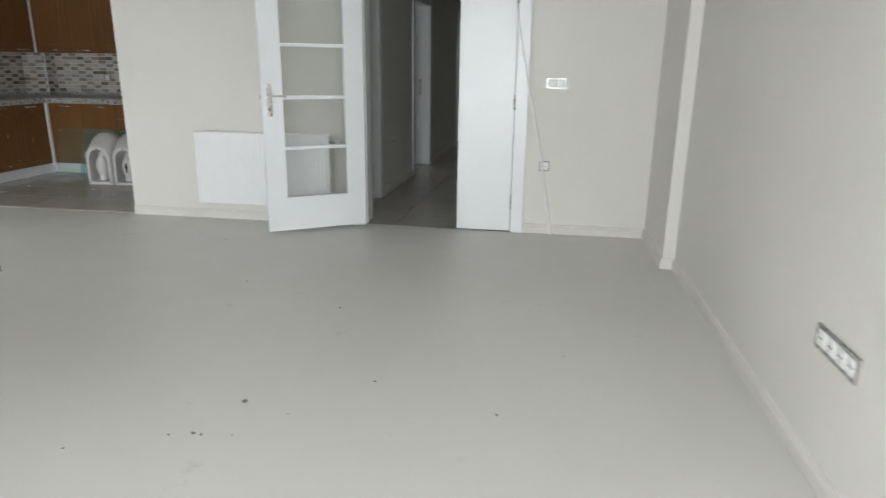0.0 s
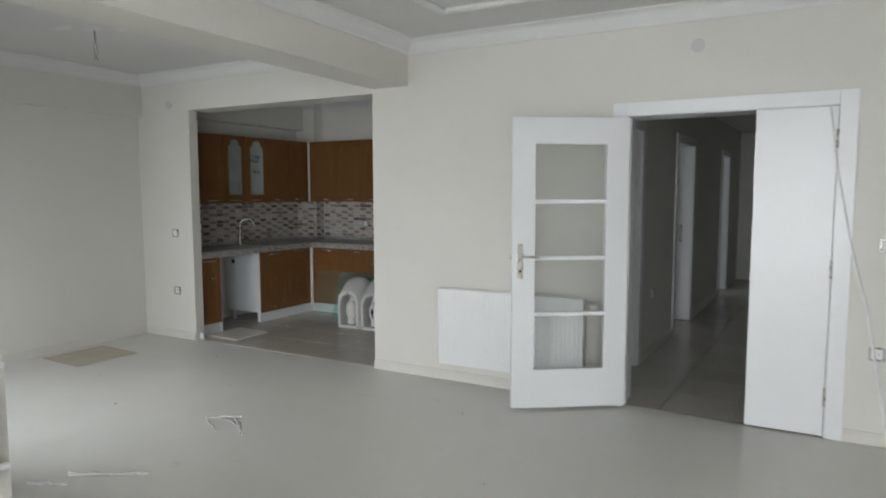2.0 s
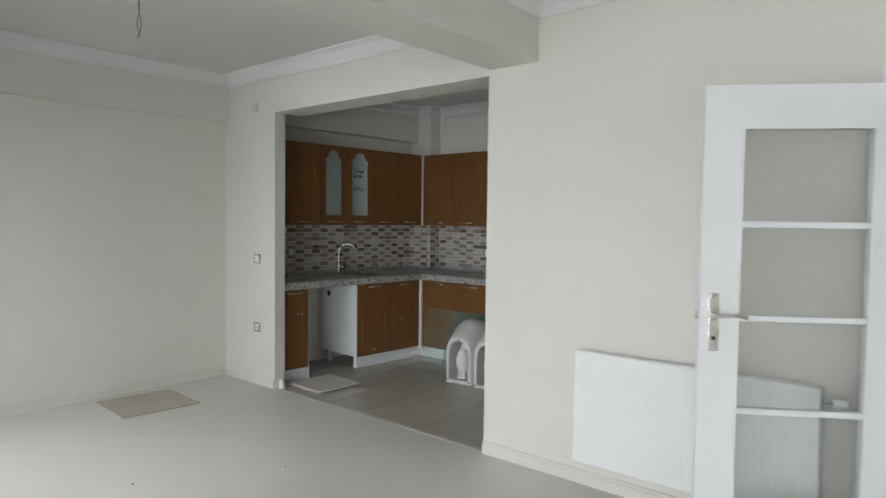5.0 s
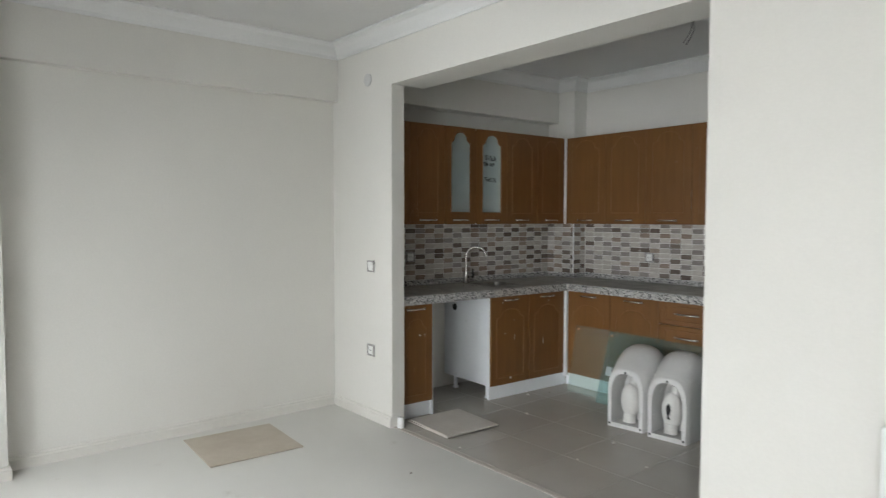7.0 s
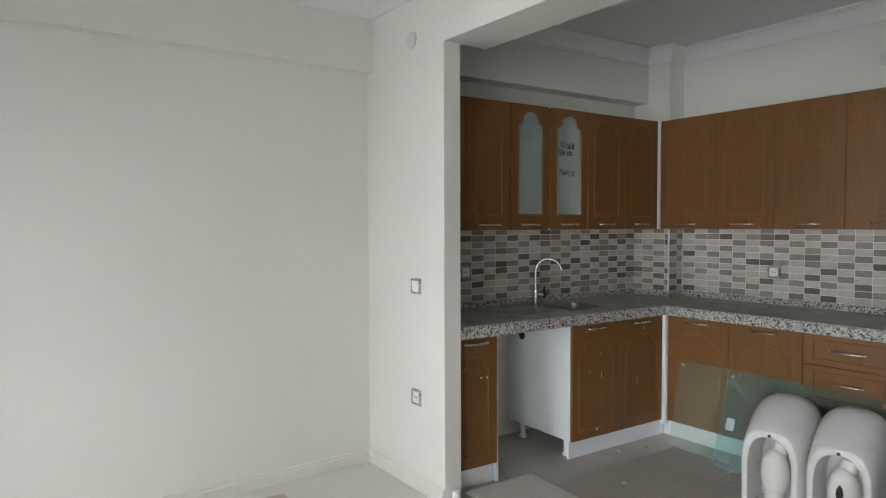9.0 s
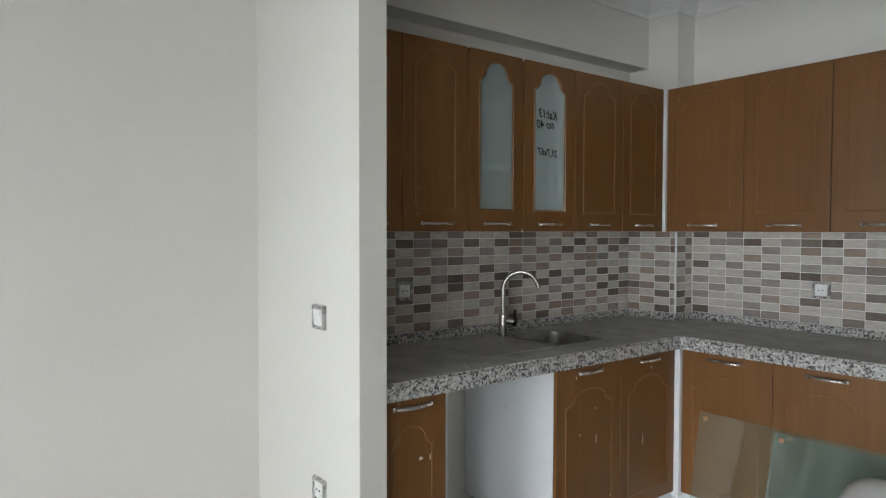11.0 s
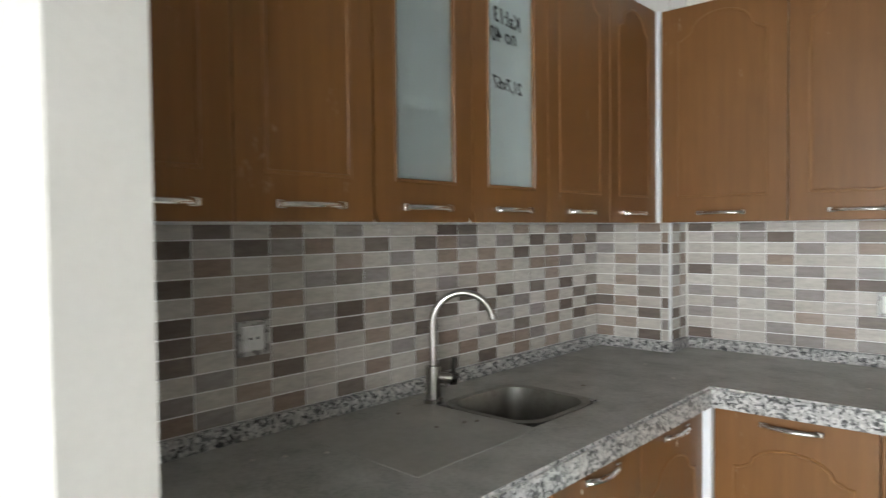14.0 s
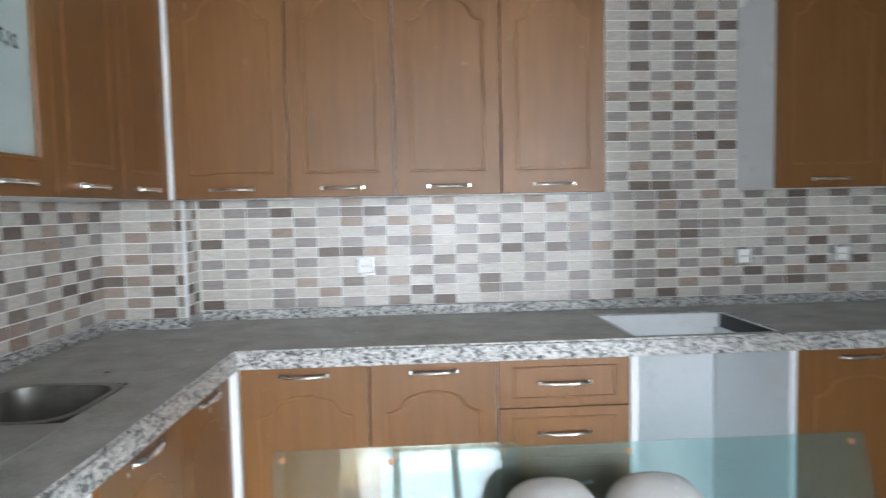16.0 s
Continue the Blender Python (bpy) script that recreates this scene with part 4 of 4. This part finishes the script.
# handwriting in mirror script on the glass door
def ink_text(body, y, z, size, tilt):
    cu = bpy.data.curves.new("note", "FONT")
    cu.body, cu.size, cu.align_x, cu.extrude = body, size, "CENTER", 0.0004
    cu.offset = 0.0007
    cu.shear = 0.25
    tmp = bpy.data.objects.new("note", cu)
    scene.collection.objects.link(tmp)
    me = bpy.data.meshes.new_from_object(tmp.evaluated_get(bpy.context.evaluated_depsgraph_get()))
    bpy.data.objects.remove(tmp)
    me.materials.append(M_INK)
    ob = new("marker_note", me)
    me.transform(Matrix.Translation((0, 0, 0)) @ Matrix.Diagonal((-0.85, 1, 1, 1)))
    ob.matrix_world = WEST @ pose(-5.9985, y, z, 90, 0, 90) @ pose(0, 0, 0, 0, 0, tilt)
    return tagged(ob, "black handwritten marker note in mirror writing on glass", "writing")


ink_text("Kal:13", 6.785, 1.915, 0.056, -4)
ink_text("no 40", 6.77, 1.868, 0.056, 3)
ink_text("21,7x67", 6.785, 1.742, 0.046, -3)

# ---- worktop ----
TOP, EDGE = 0.885, 0.062
SINK = (-6.15, -5.862, 6.685, 6.985)
HOLE = (-6.157, -5.857, 6.693, 7.005)
HOB = (-4.335, -3.80, 7.405, 7.835)
def worktop_cell(x, y):
    if HOLE[0] < x < HOLE[1] and HOLE[2] < y < HOLE[3]:
        return False
    if HOB[0] < x < HOB[1] and HOB[2] < y < HOB[3]:
        return False
    if x < -5.985 and y > 7.83:
        return False
    return x < -5.674 or y > 7.36
wt = thing("worktop", "grey speckled granite worktop covered in building dust", "worktop")
bm = slab([-6.33, HOLE[0], -5.985, HOLE[1], -5.674, HOB[0], HOB[1], -2.85], [5.67, HOLE[2], HOLE[3], 7.36, HOB[2], 7.83, HOB[3], 8.0], worktop_cell, TOP - EDGE, TOP, (0, 1, 2))
for v in bm.verts:
    v.co.x += SKEW * min(v.co.y - 7.36, 0)
bmesh.ops.recalc_face_normals(bm, faces=bm.faces)
rim_edges = [e for e in bm.edges if all(abs(v.co.z - TOP) < 1e-4 for v in e.verts) and len(e.link_faces) == 2 and abs(e.calc_face_angle(0)) > 1.0]
bmesh.ops.bevel(bm, geom=rim_edges, offset=0.008, segments=3, affect="EDGES")
for f in bm.faces:
    f.normal_update()
    f.material_index = 1 if f.normal.z > 0.9 else 0
part("slab", bm, [M_GRANITE, M_DUSTY], wt)
def upstand(x0, x1, y0, y1, m=Matrix()):
    part("upstand", turned(box(x0, x1, y0, y1, TOP, TOP + 0.042, 0.002), m), M_GRANITE, wt, "low granite upstand")


upstand(-6.31, -6.29, 5.66, 7.79, WEST)
upstand(-6.29, -5.985, 7.81, 7.83)
upstand(-5.985, -5.965, 7.81, 7.98)
upstand(-5.965, -2.85, 7.98, 8.0)

# hob cut-out frame
hob = thing("hob_recess", "open hob cut-out in the worktop with white edges", "hob cut-out")
part("lining", slab([HOB[0], HOB[0] + 0.012, HOB[1] - 0.012, HOB[1]], [HOB[2], HOB[2] + 0.012, HOB[3] - 0.012, HOB[3]],
     lambda u, v: not (HOB[0] + 0.012 < u < HOB[1] - 0.012 and HOB[2] + 0.012 < v < HOB[3] - 0.012), TOP - EDGE, TOP - 0.004, (0, 1, 2)), M_MELAMINE, hob)

part("seal", box(HOB[1] - 0.018, HOB[1] - 0.0125, HOB[2] + 0.013, HOB[3] - 0.013, TOP - EDGE, TOP - 0.006), M_BLACK, hob, "black seal along one edge")

# ---- sink and tap ----
sink = thing("sink", "dusty stainless steel sink with drainboard let into the worktop", "sink", WEST)
bm = bmesh.new()
sx0, sx1, sy0, sy1 = SINK
def rounded(x0, x1, y0, y1, r, z, n=5):
    out = []
    for cx, cy, a0 in ((x1 - r, y1 - r, 0), (x0 + r, y1 - r, 90), (x0 + r, y0 + r, 180), (x1 - r, y0 + r, 270)):
        for i in range(n + 1):
            a = radians(a0 + 90 * i / n)
            out.append((cx + r * math.cos(a), cy + r * math.sin(a), z))
    return out
loops = [rounded(sx0 - 0.022, sx1 + 0.016, sy0 - 0.018, sy1 + 0.024, 0.08, TOP + 0.0025), rounded(sx0 + 0.002, sx1 - 0.002, sy0 + 0.002, sy1 - 0.002, 0.075, TOP + 0.0025),
         rounded(sx0 + 0.006, sx1 - 0.006, sy0 + 0.006, sy1 - 0.006, 0.06, TOP - 0.006), rounded(sx0 + 0.012, sx1 - 0.012, sy0 + 0.012, sy1 - 0.012, 0.06, TOP - 0.13),
         rounded(sx0 + 0.05, sx1 - 0.05, sy0 + 0.05, sy1 - 0.05, 0.05, TOP - 0.155)]
rings = [[bm.verts.new(p) for p in lp] for lp in loops]
for a, b in zip(rings, rings[1:]):
    for i in range(len(a)):
        bm.faces.new((a[i], a[(i + 1) % len(a)], b[(i + 1) % len(a)], b[i]))
bm.faces.new(rings[-1])
part("bowl", bm, M_STEEL, sink, "deep rounded steel bowl", True)
part("drainboard", box(-6.19, -5.83, 6.26, sy0 - 0.02, TOP, TOP + 0.002, 0.0005), M_DRAIN, sink, "flat dusty drainboard")
bm = rod((-5.99, 6.84, TOP - 0.1555), (-5.99, 6.84, TOP - 0.152), 0.04, 24)
part("drain", bm, M_CHROME, sink, "round drain")

tap = thing("kitchen_tap", "chrome gooseneck mixer tap behind the sink", "tap", WEST)
tx, ty = -6.19, 6.68
bm = rod((tx, ty, TOP + 0.001), (tx, ty, TOP + 0.012), 0.027, 20)
merge(bm, rod((tx, ty, TOP + 0.012), (tx, ty, TOP + 0.105), 0.0225, 20))
part("body", bm, M_CHROME, tap, "", True)
spout = [(tx, ty, TOP + 0.10), (tx, ty, TOP + 0.22)]
ux, uy = 0.72, 0.69
for i in range(13):
    a = radians(180 - i * 14.5)
    spout.append((tx + ux * (0.085 + 0.085 * math.cos(a)), ty + uy * (0.085 + 0.085 * math.cos(a)), TOP + 0.225 + 0.085 * math.sin(a)))
part("spout", tube(spout, 0.0105, 12), M_CHROME, tap, "tall curved spout", True)
bm = rod((tx, ty, TOP + 0.075), (tx + 0.030, ty + 0.040, TOP + 0.068), 0.018, 16)
part("cartridge", bm, M_CHROME, tap, "", True)
bm = rod((tx + 0.030, ty + 0.040, TOP + 0.068), (tx + 0.040, ty + 0.054, TOP + 0.064), 0.021, 16, 0.017)
merge(bm, tube([(tx + 0.036, ty + 0.048, TOP + 0.075), (tx + 0.033, ty + 0.046, TOP + 0.10), (tx + 0.034, ty + 0.05, TOP + 0.125)], 0.006, 8))
part("lever", bm, M_DARKCHROME, tap, "dark chrome lever", True)

plate_face("wall_socket", "white socket in a silver frame on the tiled wall", "socket", WEST @ pose(W_KIT + 0.002, 6.185, 1.12, 0, 0, 90), 1, "socket")
for x in (-5.285, -3.62, -3.17):
    plate_face("wall_socket", "white socket in a silver frame on the tiled wall", "socket", pose(x, N_KIT - 0.002, 1.10), 1, "socket")


# ---- loose sanitary ware ----
def toilet_shell(m, label, fish):
    c = thing("toilet_bowl", label, "toilet bowl", m, group="uninstalled toilet bowls")
    def section(w, h, y, n=16):
        pts = []
        for i in range(n + 1):
            a = math.pi * i / n
            pts.append((math.copysign(abs(math.cos(a)) ** 0.72, math.cos(a)) * w, y, max(0.0, (h - 0.16) + math.sin(a) ** 0.85 * 0.16)))
        return [(w * 0.98, y, 0.0)] + pts + [(-w * 0.98, y, 0.0)]
    keys = [(0.128, 0.405, 0.0), (0.135, 0.415, 0.008), (0.143, 0.452, 0.06), (0.150, 0.505, 0.13), (0.153, 0.540, 0.20), (0.150, 0.550, 0.26), (0.140, 0.530, 0.32), (0.118, 0.475, 0.37), (0.085, 0.395, 0.405), (0.04, 0.28, 0.42)]
    bm = bmesh.new()
    outer = [[bm.verts.new(p) for p in section(*k)] for k in keys]
    inner_keys = [(0.104, 0.378, 0.0), (0.101, 0.372, 0.02), (0.099, 0.365, 0.17)]
    inner = [[bm.verts.new((x, y, max(z, 0.03))) for x, y, z in section(*k)] for k in inner_keys]
    for chain in (outer, inner):
        for a, b in zip(chain, chain[1:]):
            for i in range(len(a) - 1):
                bm.faces.new((a[i], a[i + 1], b[i + 1], b[i]))
    for i in range(len(outer[0]) - 1):
        bm.faces.new((outer[0][i], inner[0][i], inner[0][i + 1], outer[0][i + 1]))
    bm.faces.new((outer[0][0], outer[0][-1], inner[0][-1], inner[0][0]))
    for a, b in zip(inner, inner[1:]):
        bm.faces.new((a[0], b[0], b[-1], a[-1]))
    bm.faces.new(inner[-1])
    bm.faces.new(outer[-1])
    part("shell", bm, M_CERAMIC, c, "smooth glazed ceramic shell", True)
    tb = bmesh.new()
    bmesh.ops.create_uvsphere(tb, u_segments=20, v_segments=14, radius=1.0)
    tb.transform(Matrix.Translation((0.0, 0.085, 0.185)) @ Matrix.Diagonal((0.068, 0.062, 0.12, 1)))
    merge(tb, rod((0.0, 0.07, 0.035), (0.0, 0.075, 0.10), 0.044, 20, 0.04))
    merge(tb, rod((0.0, 0.10, 0.25), (0.02, 0.12, 0.33), 0.035, 16, 0.04))
    part("trapway", tb, M_BISQUE, c, "moulded ceramic trapway", True)
    for x, z in ((0.0, 0.388), (-0.113, 0.022), (0.113, 0.022)):
        part("bolt_hole", rod((x, -0.0015, z), (x, 0.004, z), 0.008, 12), M_BLACK, c)
    if fish:
        fb = bmesh.new()
        pts = [(0, 0.05), (0.012, 0.03), (0.016, 0.005), (0.010, -0.02), (0.004, -0.035), (0.012, -0.055), (0.0, -0.048), (-0.012, -0.055), (-0.004, -0.035), (-0.010, -0.02), (-0.016, 0.005), (-0.012, 0.03)]
        a = [fb.verts.new((x, 0.022, 0.19 + z)) for x, z in pts]
        b = [fb.verts.new((x, 0.05, 0.19 + z)) for x, z in pts]
        fb.faces.new(a)
        for i in range(len(pts)):
            fb.faces.new((a[i], a[(i + 1) % len(pts)], b[(i + 1) % len(pts)], b[i]))
        part("outlet_hole", fb, M_BLACK, c, "dark slot in the trapway")
    return c


toilet_shell(pose(-4.685, 6.785, 0, 0, 0, 6), "uninstalled white ceramic toilet bowl standing on the kitchen floor", False)
toilet_shell(pose(-4.375, 6.79, 0, 0, 0, 6), "uninstalled white ceramic toilet bowl with a dark slot inside", True)


# glass sheets leaning on the base cabinets
def glass_sheet(x0, x1, foot_y, top_y, top_z, th, label, mat):
    lean = math.atan2(top_y - foot_y, top_z)
    height = math.hypot(top_y - foot_y, top_z)
    g = thing("glass_sheet", label, "glass sheet", Matrix.Translation((0, foot_y, 0.001)) @ Matrix.Rotation(-lean, 4, "X"), group="leaning glass sheets")
    part("sheet", box(x0, x1, -th, 0, 0, height, 0.001), mat, g).visible_shadow = False
    for x in (x0 + 0.03, (x0 + x1) / 2, x1 - 0.05):
        part("pad", rod((x, -th - 0.002, height - 0.03), (x, -th, height - 0.03), 0.011, 14), M_CORK, g, "small orange felt pad")
    return g


glass_sheet(-5.57, -4.75, 7.262, 7.375, 0.54, 0.006, "clear greenish glass sheet leaning on the base cabinets", M_CLEAR)
gs = glass_sheet(-5.21, -3.55, 7.165, 7.34, 0.535, 0.008, "large green tinted glass sheet leaning on the base cabinets", M_GREEN)
part("sticker", box(-5.17, -5.12, -0.0095, -0.0085, 0.22, 0.29), M_PAPER, gs, "pale paper sticker")

# loose boards, tiles and rubbish on the floors
def slab_piece(name, corners_pose, w, d, h, mat, label, category):
    ob = part(name, box(0, w, 0, d, 0, h, 0.002), mat)
    ob.matrix_world = corners_pose
    return tagged(ob, label, category)


slab_piece("board", pose(-5.789, 4.355, 0.001, 0, 0, 87), 0.575, 0.56, 0.008, M_BOARD, "square beige board lying on the living room floor", "board")
slab_piece("loose_tile", pose(-5.30, 5.72, 0.004, 0, 0, 88), 0.43, 0.45, 0.009, M_LOOSE, "loose square floor tile lying in a stack", "floor tile")
slab_piece("loose_tile", pose(-5.289, 5.715, 0.014, 0, 0, 86), 0.43, 0.45, 0.009, M_LOOSE, "loose square floor tile on top of another", "floor tile")
tagged(part("pipe_stub", rod((-5.675, 5.62, -0.004), (-5.675, 5.62, 0.075), 0.025, 20, 0.022), M_PVC), "short white pipe stub at the kitchen opening", "pipe")


def film_scrap(lines, seed, label):
    """Rolled and folded edges of a scrap of film, joined by a thin crumpled skin."""
    rng = random.Random(seed)
    bm = bmesh.new()
    for a, b in lines:
        n, pts = 9, []
        for i in range(n + 1):
            t = i / n
            pts.append((a[0] + (b[0] - a[0]) * t + rng.uniform(-0.006, 0.006), a[1] + (b[1] - a[1]) * t + rng.uniform(-0.006, 0.006), 0.006 + rng.uniform(0, 0.012)))
        merge(bm, tube(pts, 0.006, 7, 0.55))
    (a, b), (c, d) = lines[0], lines[-1]
    grid = []
    for j in range(9):
        row = []
        for i in range(13):
            u, v = i / 12, j / 8
            p = [(a[k] + (b[k] - a[k]) * u) * (1 - v) + (c[k] + (d[k] - c[k]) * u) * v for k in (0, 1)]
            row.append(bm.verts.new((*p, 0.003 + 0.014 * abs(noise.noise(Vector((u * 4 + seed, v * 4, 2.0)))))))
        grid.append(row)
    for r0, r1 in zip(grid, grid[1:]):
        for i in range(12):
            if rng.random() > 0.35:
                bm.faces.new((r0[i], r0[i + 1], r1[i + 1], r1[i]))
    tagged(part("plastic_film", bm, M_PLASTIC, None, "", True), label, "plastic film")


film_scrap([((-3.78, 4.0), (-3.57, 4.11)), ((-3.76, 3.98), (-3.52, 3.84)), ((-3.60, 4.08), (-3.33, 3.88))], 3, "crumpled scrap of clear plastic film on the floor")
film_scrap([((-3.74, 3.04), (-3.52, 3.13)), ((-3.55, 3.12), (-3.36, 3.24)), ((-3.72, 3.02), (-3.40, 3.20))], 7, "twisted strip of clear plastic film on the floor")
film_scrap([((-3.82, 2.86), (-3.62, 2.95)), ((-3.80, 2.85), (-3.66, 2.93))], 11, "short strip of clear plastic film on the floor")


def crumb(x, y, z, size, mat, seed, label):
    rng = random.Random(seed)
    bm = bmesh.new()
    bmesh.ops.create_icosphere(bm, subdivisions=1, radius=size)
    for v in bm.verts:
        v.co *= 0.6 + 0.7 * rng.random()
        v.co.z = max(v.co.z * 0.5 + size * 0.25, 0)
    ob = part("debris_chip", bm, mat)
    ob.matrix_world = pose(x, y, z, 0, 0, rng.random() * 360)
    tagged(ob, label, "debris")


for i, (x, y, s, dark) in enumerate(((-1.086, 2.583, 0.013, 1), (-1.01, 3.66, 0.007, 1), (-0.604, 2.841, 0.007, 1), (-0.062, 2.649, 0.009, 1), (-1.258, 2.309, 0.007, 1), (-1.173, 2.335, 0.009, 1), (-1.14, 2.33, 0.007, 1), (-1.025, 2.344, 0.005, 1),
                                     (-0.878, 2.523, 0.004, 1), (-1.718, 4.0, 0.006, 1), (0.059, 3.22, 0.008, 0), (0.22, 3.24, 0.012, 0), (-0.082, 5.238, 0.006, 0), (-1.58, 2.168, 0.006, 1), (-4.6, 3.9, 0.008, 1), (-4.2, 4.6, 0.007, 1), (-2.3, 4.9, 0.007, 1), (-5.0, 5.2, 0.008, 1))):
    crumb(x, y, 0, s, M_DARKCRUMB if dark else M_CRUMB, i, "small dark chip of dirt on the floor" if dark else "small chip of plaster on the floor")
for i, (x, y, s, dark) in enumerate(((-5.689, 6.91, 0.014, 0), (-5.348, 6.524, 0.014, 0), (-4.562, 6.491, 0.016, 0), (-5.628, 7.10, 0.010, 1), (-5.128, 5.68, 0.009, 0), (-4.533, 6.091, 0.009, 0), (-5.108, 6.225, 0.007, 1), (-4.2, 6.3, 0.010, 0), (-5.2, 6.85, 0.006, 1), (-4.8, 6.45, 0.006, 1))):
    crumb(x, y, 0.0, s, M_DARKCRUMB if dark else M_CRUMB, 40 + i, "small chip of rubble on the kitchen tiles")
for i, (x, y, s, dark) in enumerate(((-6.176, 6.552, 0.006, 1), (-6.021, 6.529, 0.006, 1), (-5.994, 6.60, 0.007, 1), (-5.98, 6.63, 0.006, 1), (-6.125, 6.17, 0.006, 0), (-5.967, 7.12, 0.007, 1), (-5.80, 7.387, 0.006, 0), (-5.723, 6.085, 0.008, 0), (-5.96, 7.54, 0.005, 0),
                                     (-5.792, 5.809, 0.008, 0), (-5.754, 6.094, 0.007, 0), (-6.076, 6.242, 0.005, 0), (-6.156, 6.112, 0.005, 0), (-5.85, 5.83, 0.005, 1), (-5.3, 7.6, 0.006, 0))):
    crumb(x + SKEW * min(y - 7.36, 0), y, TOP + 0.003, s, M_DARKCRUMB if dark else M_CRUMB, 80 + i, "small chip of rubble on the worktop")

# ---- pieces: floor tiles of kitchen and corridor, mosaic of the kitchen walls ----
def shared(name, bm, mat):
    return finish(name, bm, mat)


def lay(mesh, name, parent, loc):
    ob = bpy.data.objects.new(name, mesh)
    scene.collection.objects.link(ob)
    ob.parent = parent
    ob.location = loc
    return ob


FT = 0.45
ft_mesh = shared("floor_tile", box(0.0015, FT - 0.0015, 0.0015, FT - 0.0015, -0.006, 0.0, 0.001), M_FTILE)
kfloor, cfloor = bpy.data.objects["floor_kitchen"], bpy.data.objects["floor_corridor"]
for i in range(11):
    for j in range(6):
        if -6.4 + i * FT < E_KIT - 0.3:
            lay(ft_mesh, "floor_tile", kfloor, (-6.44 + i * FT, 5.632 + j * FT, 0))
for i in range(4):
    for j in range(17):
        lay(ft_mesh, "floor_tile", cfloor, (-1.53 + i * FT, 5.632 + j * FT, 0))

TW, TH = 0.098, 0.0427
mosaic_cache = {}
def mosaic_mesh(w, h, k):
    key = (round(w, 4), round(h, 4), k)
    if key not in mosaic_cache:
        mosaic_cache[key] = shared("mosaic_tile", box(0.0017, w - 0.0017, -0.005, 0.0, 0.0017, h - 0.0017, 0.0006), M_T[k])
    return mosaic_cache[key]


rng = random.Random(5)
def mosaic(host, origin, turn, width, z0, z1, grey, phase=0.0, m=Matrix()):
    """Rows of small tiles in stack bond, with one tall joint line; pieces differ by tone."""
    base = m @ pose(*origin, 0, 0, turn)
    xs = [0.0] + [v for v in (phase + i * TW for i in range(int(width / TW) + 2)) if 0.008 < v < width - 0.008] + [width]
    z, r = z0, 0
    while z < z1 - 0.004:
        h = min(TH, z1 - z)
        for i, (u0, u1) in enumerate(zip(xs, xs[1:])):
            w = u1 - u0
            pale = rng.random() < (0.90 if (i + r) % 2 else 0.14)
            k = 0 if pale else rng.choices((1, 2, 3), (0.12, 0.24, 0.64) if grey else (0.42, 0.40, 0.18))[0]
            ob = bpy.data.objects.new("mosaic_tile", mosaic_mesh(w, h, k))
            scene.collection.objects.link(ob)
            ob.parent = host
            ob.matrix_local = base @ pose(u0, 0, z)
        z += h
        r += 1


wk, nk, ck = (bpy.data.objects[n] for n in ("wall_west_kitchen", "wall_north_kitchen", "column_kitchen"))
ZT = TOP + 0.042
def grout(name, bm):
    structure(name, bm, M_GROUT, "pale grout bed behind the mosaic wall tiles", "tile bed")


grout("tile_bed_west", turned(box(W_KIT - 0.006, W_KIT - 0.0012, 5.645, 7.82, TOP, UP0 + 0.02), WEST))
grout("tile_bed_column", box(W_KIT, -5.9812, 7.8262, 7.99, TOP, UP0 + 0.02))
grout("tile_bed_north", box(-5.97, -2.85, N_KIT + 0.0012, N_KIT + 0.006, TOP, UP0 + 0.02))
grout("tile_bed_hood", box(-4.36, -3.62, N_KIT + 0.0012, N_KIT + 0.006, UP0 + 0.02, 2.30))
mosaic(wk, (W_KIT - 0.0045, 5.65, 0), 90, 7.80 - 5.65, ZT, UP0 + 0.012, False, 0.099, WEST)
mosaic(ck, (W_KIT, 7.8295, 0), 0, -5.9815 - W_KIT, ZT, UP0 + 0.012, False)
mosaic(ck, (-5.9845, 7.83, 0), 90, 0.165, ZT, UP0 + 0.012, False)
mosaic(nk, (-5.975, N_KIT + 0.0045, 0), 0, 3.1, ZT, UP0 + 0.012, True)
mosaic(nk, (-4.335, N_KIT + 0.0045, 0), 0, 0.685, ZT + 11 * TH, 2.28, True)
trim("tile_edge_profile", box(-5.984, -5.973, 7.819, 7.829, ZT, UP0 + 0.01, 0.002), "white corner profile of the wall tiles", M_PVC)
